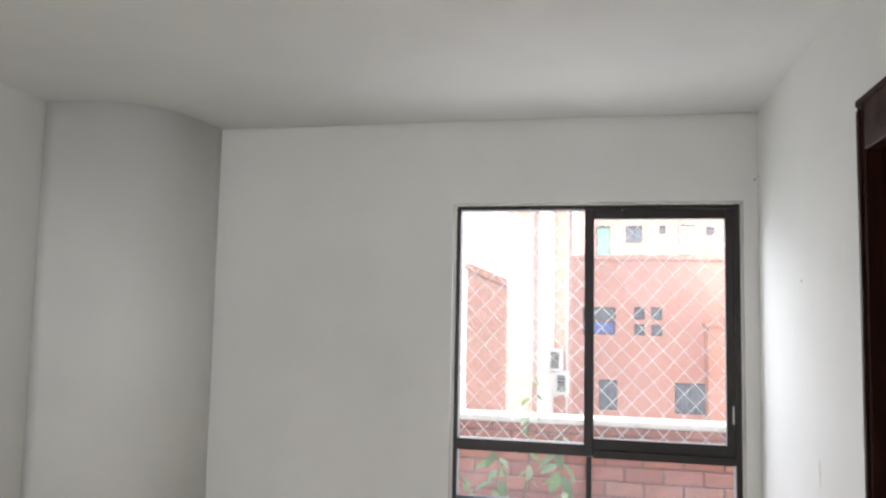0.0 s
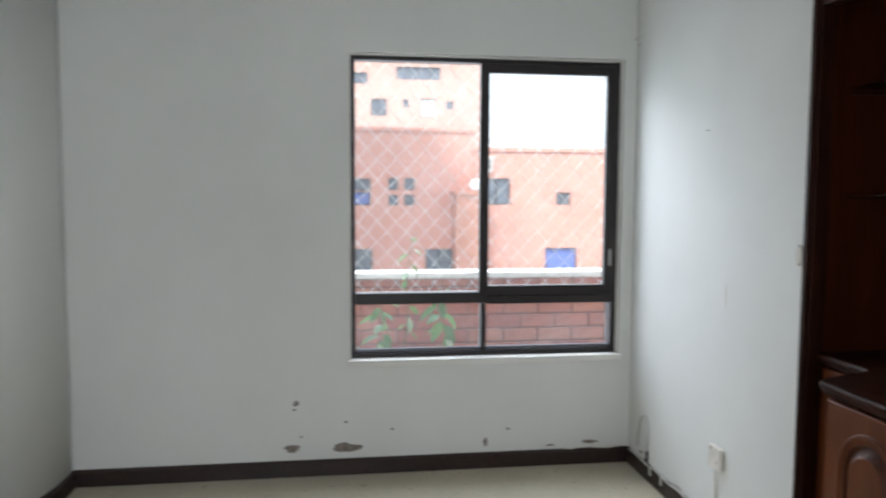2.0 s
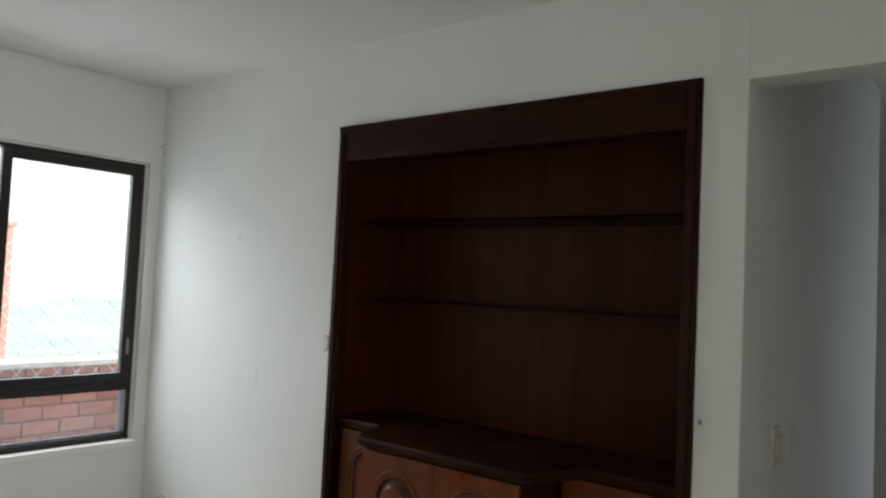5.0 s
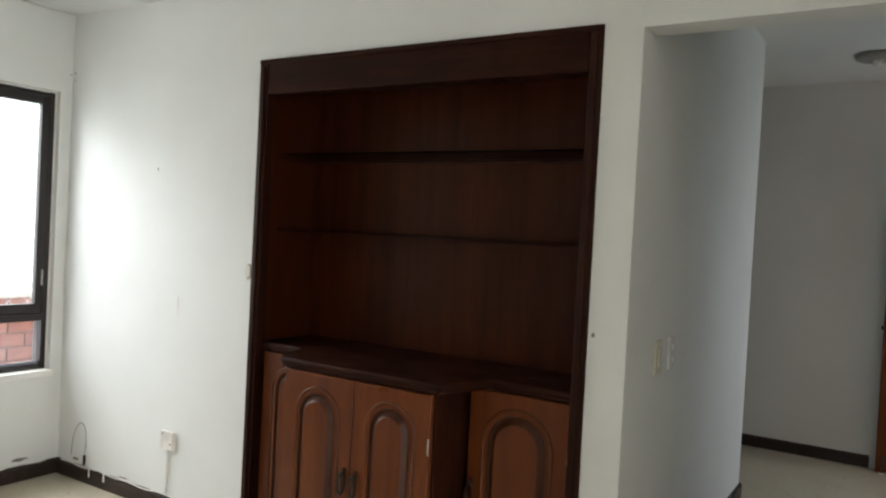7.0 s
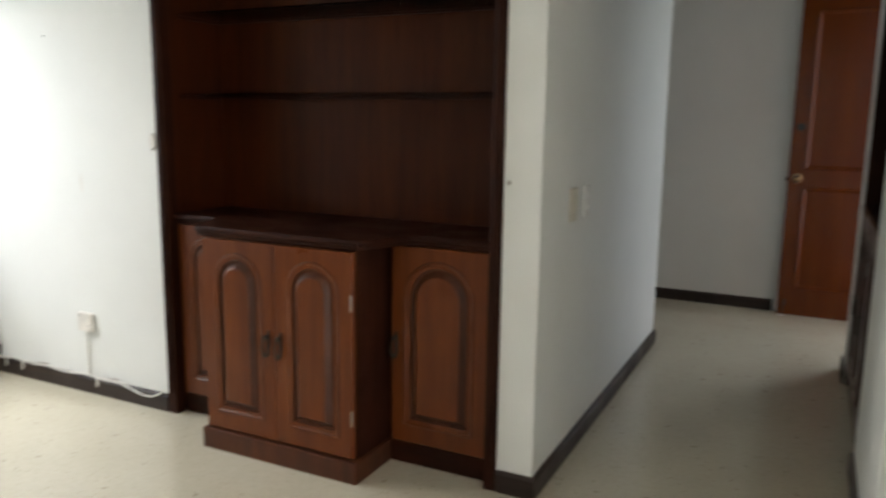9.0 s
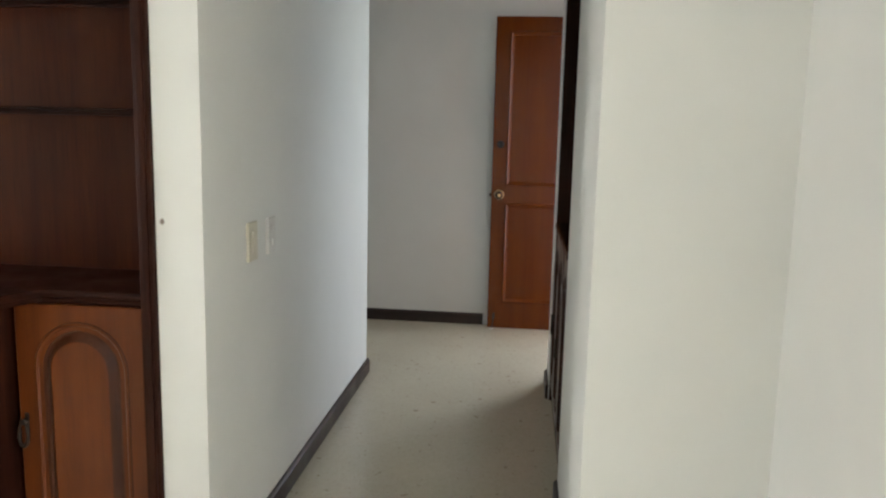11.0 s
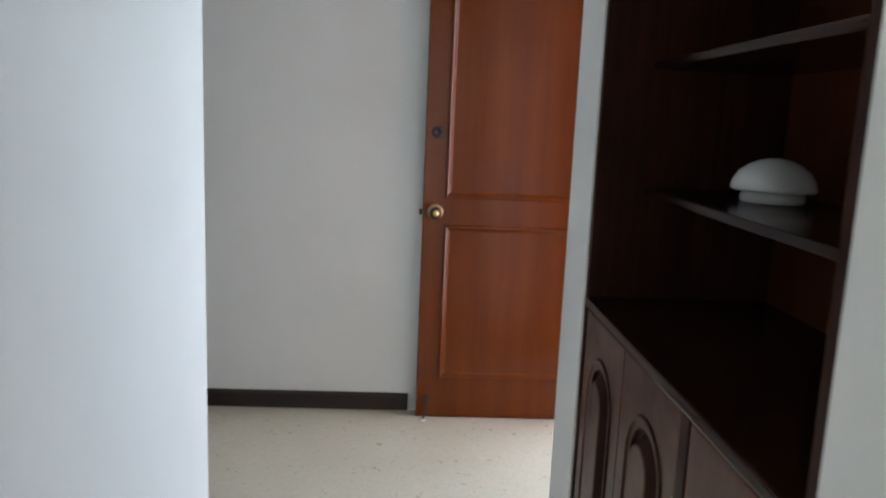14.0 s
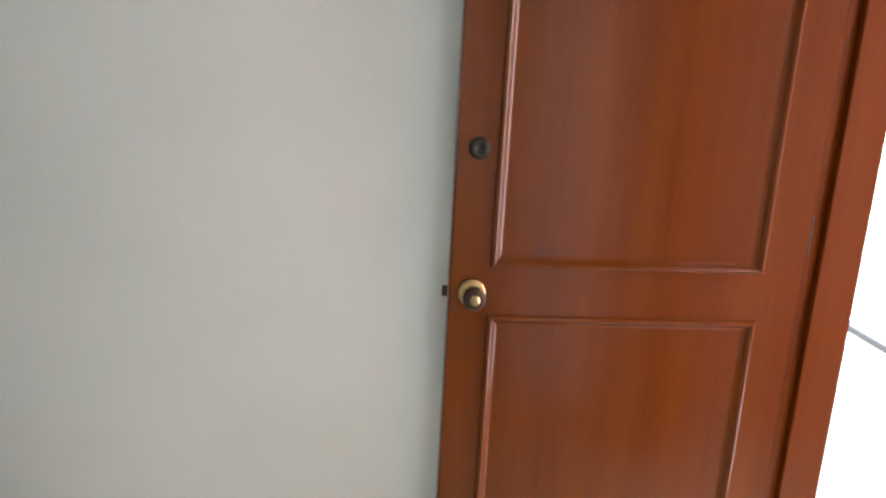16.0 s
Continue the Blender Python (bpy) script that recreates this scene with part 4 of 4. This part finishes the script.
def building(name, x0, x1, y0, y1, z0, z1, material, label, windows=()):
    """Block with a roof parapet, its front at y0; windows: (x0, x1, z0, z1, material, bars)."""
    b = thing(name, pose((x0 + x1) / 2, (y0 + y1) / 2, z0), label, "building")
    holes = [w[:4] for w in windows]
    wpart("front_wall", holed_wall("y", y0, y0 + 0.35, x0, x1, z0, z1, holes), material, b)
    body = bmesh.new()
    add_box(body, (x0, y0 + 0.351, z0), (x1, y1, z1 - 0.05))
    wpart("body", body, material, b)
    wpart("roof_edge", box((x0 - 0.08, y0 - 0.08, z1), (x1 + 0.08, y1, z1 + 0.18), 0.03), material, b)
    for a, c, d, e, m, bars in windows:
        g = wpart("window", box((a, y0 + 0.18, d), (c, y0 + 0.22, e)), m, b)
        fr = bmesh.new()
        t = 0.05
        for lo, hi in (((a, d), (a + t, e)), ((c - t, d), (c, e)), ((a + t, e - t), (c - t, e)), ((a + t, d), (c - t, d + t))):
            add_box(fr, (lo[0], y0 + 0.10, lo[1]), (hi[0], y0 + 0.17, hi[1]))
        for k in range(bars):
            x = a + (c - a) * (k + 1) / (bars + 1)
            add_box(fr, (x - 0.02, y0 + 0.10, d + t), (x + 0.02, y0 + 0.17, e - t))
        wpart("window_frame", fr, ALU, b)
    return b


def win(x0, x1, z0, z1, m=WINDARK, bars=1):
    return (fx(x0), fx(x1), fz(z0), fz(z1), m, bars)


GRD = -12.0
main = building("apartment_building", fx(-2.3), fx(1.75), FY, FY + 9, GRD, fz(2.98), FACADE, "orange brick apartment building with small windows", [
    win(-1.39, -0.66, 1.28, 1.60, BLUE, 0), win(-1.39, -0.66, 1.61, 1.90), win(-0.25, -0.02, 1.64, 1.92, WINDARK, 0), win(0.12, 0.36, 1.64, 1.92, WINDARK, 0),
    win(-0.25, -0.02, 1.28, 1.53, WINDARK, 0), win(0.12, 0.36, 1.28, 1.53, WINDARK, 0), win(-1.02, -0.62, -0.40, 0.27), win(0.62, 1.29, -0.42, 0.26)])
wing = building("apartment_building", fx(1.755), fx(5.08), FY + 0.05, FY + 9, GRD, fz(2.55), FACADE, "orange brick apartment wing with a blue curtained window", [
    win(1.99, 2.66, 1.30, 1.93), win(1.84, 2.00, -0.17, 0.26, WINDARK, 0), win(3.78, 4.14, 1.30, 1.60), win(3.53, 4.33, -0.45, 0.27, BLUE, 0)])
UY = 55.0


def far_win(x0, x1, z0, z1, m=WINDARK, bars=0):
    """Window of the tall block behind, given as it lines up at 31 m."""
    return tuple(a + (v - a) * 1.695 for v, a in ((x0, -0.97), (x1, -0.97), (z0, 1.4), (z1, 1.4))) + (m, bars)


# haze over this distant block is put into its brick colour
upper = building("apartment_building", -2.3, 10.5, UY, UY + 12, GRD, 14.5, FACADE_P, "tall brick apartment block behind the others, paled by painted haze", [
    far_win(-0.97, -0.36, 3.70, 5.45, GREEN), far_win(0.33, 1.04, 4.69, 5.45, WINDARK, 1), far_win(1.78, 2.05, 5.08, 5.45), far_win(2.60, 3.30, 4.66, 5.49, ACWHITE, 1),
    far_win(3.75, 4.10, 5.03, 5.39), far_win(-0.05, 1.20, 3.70, 4.15, WINDARK, 2), far_win(1.78, 2.03, 3.75, 4.15), far_win(2.60, 3.30, 3.70, 4.17, ACWHITE, 1),
    far_win(-0.95, 0.20, 6.10, 6.60, WINDARK, 2), far_win(1.50, 3.50, 6.33, 6.90, WINDARK, 3)])
pier = building("stair_tower", fx(1.26), fx(1.80), FY - 0.9, FY - 0.01, GRD, fz(1.52), FACADE_SHADED, "narrow projecting brick stair block")
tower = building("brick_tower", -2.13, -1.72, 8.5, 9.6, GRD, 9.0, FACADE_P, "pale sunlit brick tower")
# brick red darkened in the base colour, so the wing looks shaded
WING = brick_material("shaded_wing_brick", (0.20, 0.085, 0.06), (0.26, 0.115, 0.08), (0.24, 0.15, 0.12), 3.0)
low = building("brick_wing", -3.75, -2.4, 14.0, 17.0, GRD, 2.45, WING, "low brick wing, painted as in shade, with a sloping top")
for piece in low.children:
    for v in piece.data.vertices:
        if v.co.z > 10:
            v.co.z -= 0.42 * (v.co.x + 0.675)
white_block = building("white_building", -7.5, -3.6, 19.0, 24.0, GRD, 9.0, EXT, "white rendered building behind the brick tower")


def ac_unit(x, y, z):
    a = thing("air_conditioner", pose(x, y, z), "white air conditioner on the building wall", "air conditioner", "air conditioners")
    part("case", box((-0.20, -0.40, 0.0), (0.20, 0.40, 0.60), 0.03), ACWHITE, a)
    part("grille", box((-0.10, -0.412, 0.09), (0.12, -0.401, 0.53), 0.004), BRONZE, a, "dark fan grille")
    for k in range(5):
        part("slat", box((-0.10, -0.418, 0.13 + 0.085 * k), (0.12, -0.4125, 0.142 + 0.085 * k)), ACWHITE, a)
    for s in (-0.12, 0.12):
        part("bracket", box((s - 0.02, -0.40, -0.06), (s + 0.02, 0.6, -0.005)), ACWHITE, a)


ac_unit(-1.72, 17.9, -0.74)
ac_unit(-1.90, 18.0, -0.12)
ac_unit(fx(2.08), FY + 0.3, fz(2.02) + 0.1)


def dish(x, y, z):
    d = thing("satellite_dish", pose(x, y, z), "pale satellite dish on the building wall", "satellite dish")
    part("reflector", lathe([(0.0, 0.0), (0.14, 0.02), (0.24, 0.07), (0.25, 0.08), (0.14, 0.035), (0.0, 0.015)], 24, pose(0, 0, 0, 70, 0, -25)), ACWHITE, d, "", True)
    part("arm", tube([(0, 0.02, -0.02), (0.1, 0.45, -0.2)], 0.02, 8), STEEL, d)


dish(fx(1.80), FY - 0.2, fz(1.76))


def drainpipe(x, y, z0, z1):
    p = thing("drainpipe", pose(x, y, z0), "thin pale drainpipe on a brick facade", "pipe")
    part("pipe", tube([(0, 0, 0), (0, 0, z1 - z0)], 0.025, 8), ACWHITE, p, "", True)


drainpipe(-1.60, 18.47, -6, 6.2)
side_block = building("white_building", -4.2, -1.98, 18.5, 22.0, GRD, 9.0, EXT, "white rendered wing carrying air conditioners")
strip = building("brick_wing", -1.979, -1.58, 18.55, 22.0, GRD, 9.0, FACADE, "narrow orange brick pier beside a white wing")

structure("ground", box((-900, -900, GRD - 0.3), (900, 1500, GRD)), HAZED_LAWN, "green valley floor far below, paled by painted haze")


def hills():
    rnd = random.Random(2)
    bm = bmesh.new()
    rows = []
    for j, (d, hgt) in enumerate(((420, 0.0), (520, 0.55), (640, 1.0), (760, 0.6), (900, 0.0))):
        row = []
        for i in range(64):
            a = 2 * math.pi * i / 64
            top = 26 + 9 * math.sin(a * 3 + 1.1) + 6 * math.sin(a * 7 + 0.3) + rnd.uniform(-2, 2)
            row.append(bm.verts.new((d * math.sin(a), d * math.cos(a), GRD + top * hgt)))
        rows.append(row)
    for a, b in zip(rows, rows[1:]):
        for i in range(64):
            j = (i + 1) % 64
            bm.faces.new((a[i], a[j], b[j], b[i]))
    # aerial haze is painted into the hills' pale blue-grey base colour
    structure("backdrop", bm, plain("hazy_hill", (0.58, 0.66, 0.68), 0.95, 0, 0.2, 0.02, 0), "green hills in the distance, paled by painted haze", True)


hills()


def far_town():
    rnd = random.Random(6)
    me = bpy.data.meshes.new("house")
    bm = box((-6, -5, 0), (6, 5, 9))
    add_box(bm, (-6.4, -5.4, 9.01), (6.4, 5.4, 9.6))
    bm.to_mesh(me)
    bm.free()
    me.materials.append(EXT)
    for k in range(14):
        o = new("house", me)
        o.matrix_world = pose(60 + k * 22 + rnd.uniform(-8, 8), 300 + rnd.uniform(-40, 80), GRD, 0, 0, rnd.uniform(-20, 20)) @ Matrix.Diagonal((1, 1, rnd.uniform(0.6, 1.3), 1))
        tagged(o, "small pale house far off in the valley", "house", "far houses")


far_town()

# ---- balcony behind the open door ----
structure("balcony_floor", box((2.0, -5.5, -0.12), (7.0, -4.551, -0.012)), TERRACE, "pale tiled balcony floor in daylight")
bp = structure("balcony_parapet", box((2.0, -5.42, -0.0115), (7.0, -5.30, 0.447)), EXT, "low white balcony parapet")
part("coping", box((2.0, -5.335, 0.4475), (7.0, -5.285, 0.475), 0.006), ALU, bp, "dark metal coping")
# unseen wall, added; its brick cuts and warms bounce on the far wall
structure("unseen_bounce_wall", box((1.88, -12.0, -0.12), (1.9995, -4.551, TOP)), FACADE_SHADED)
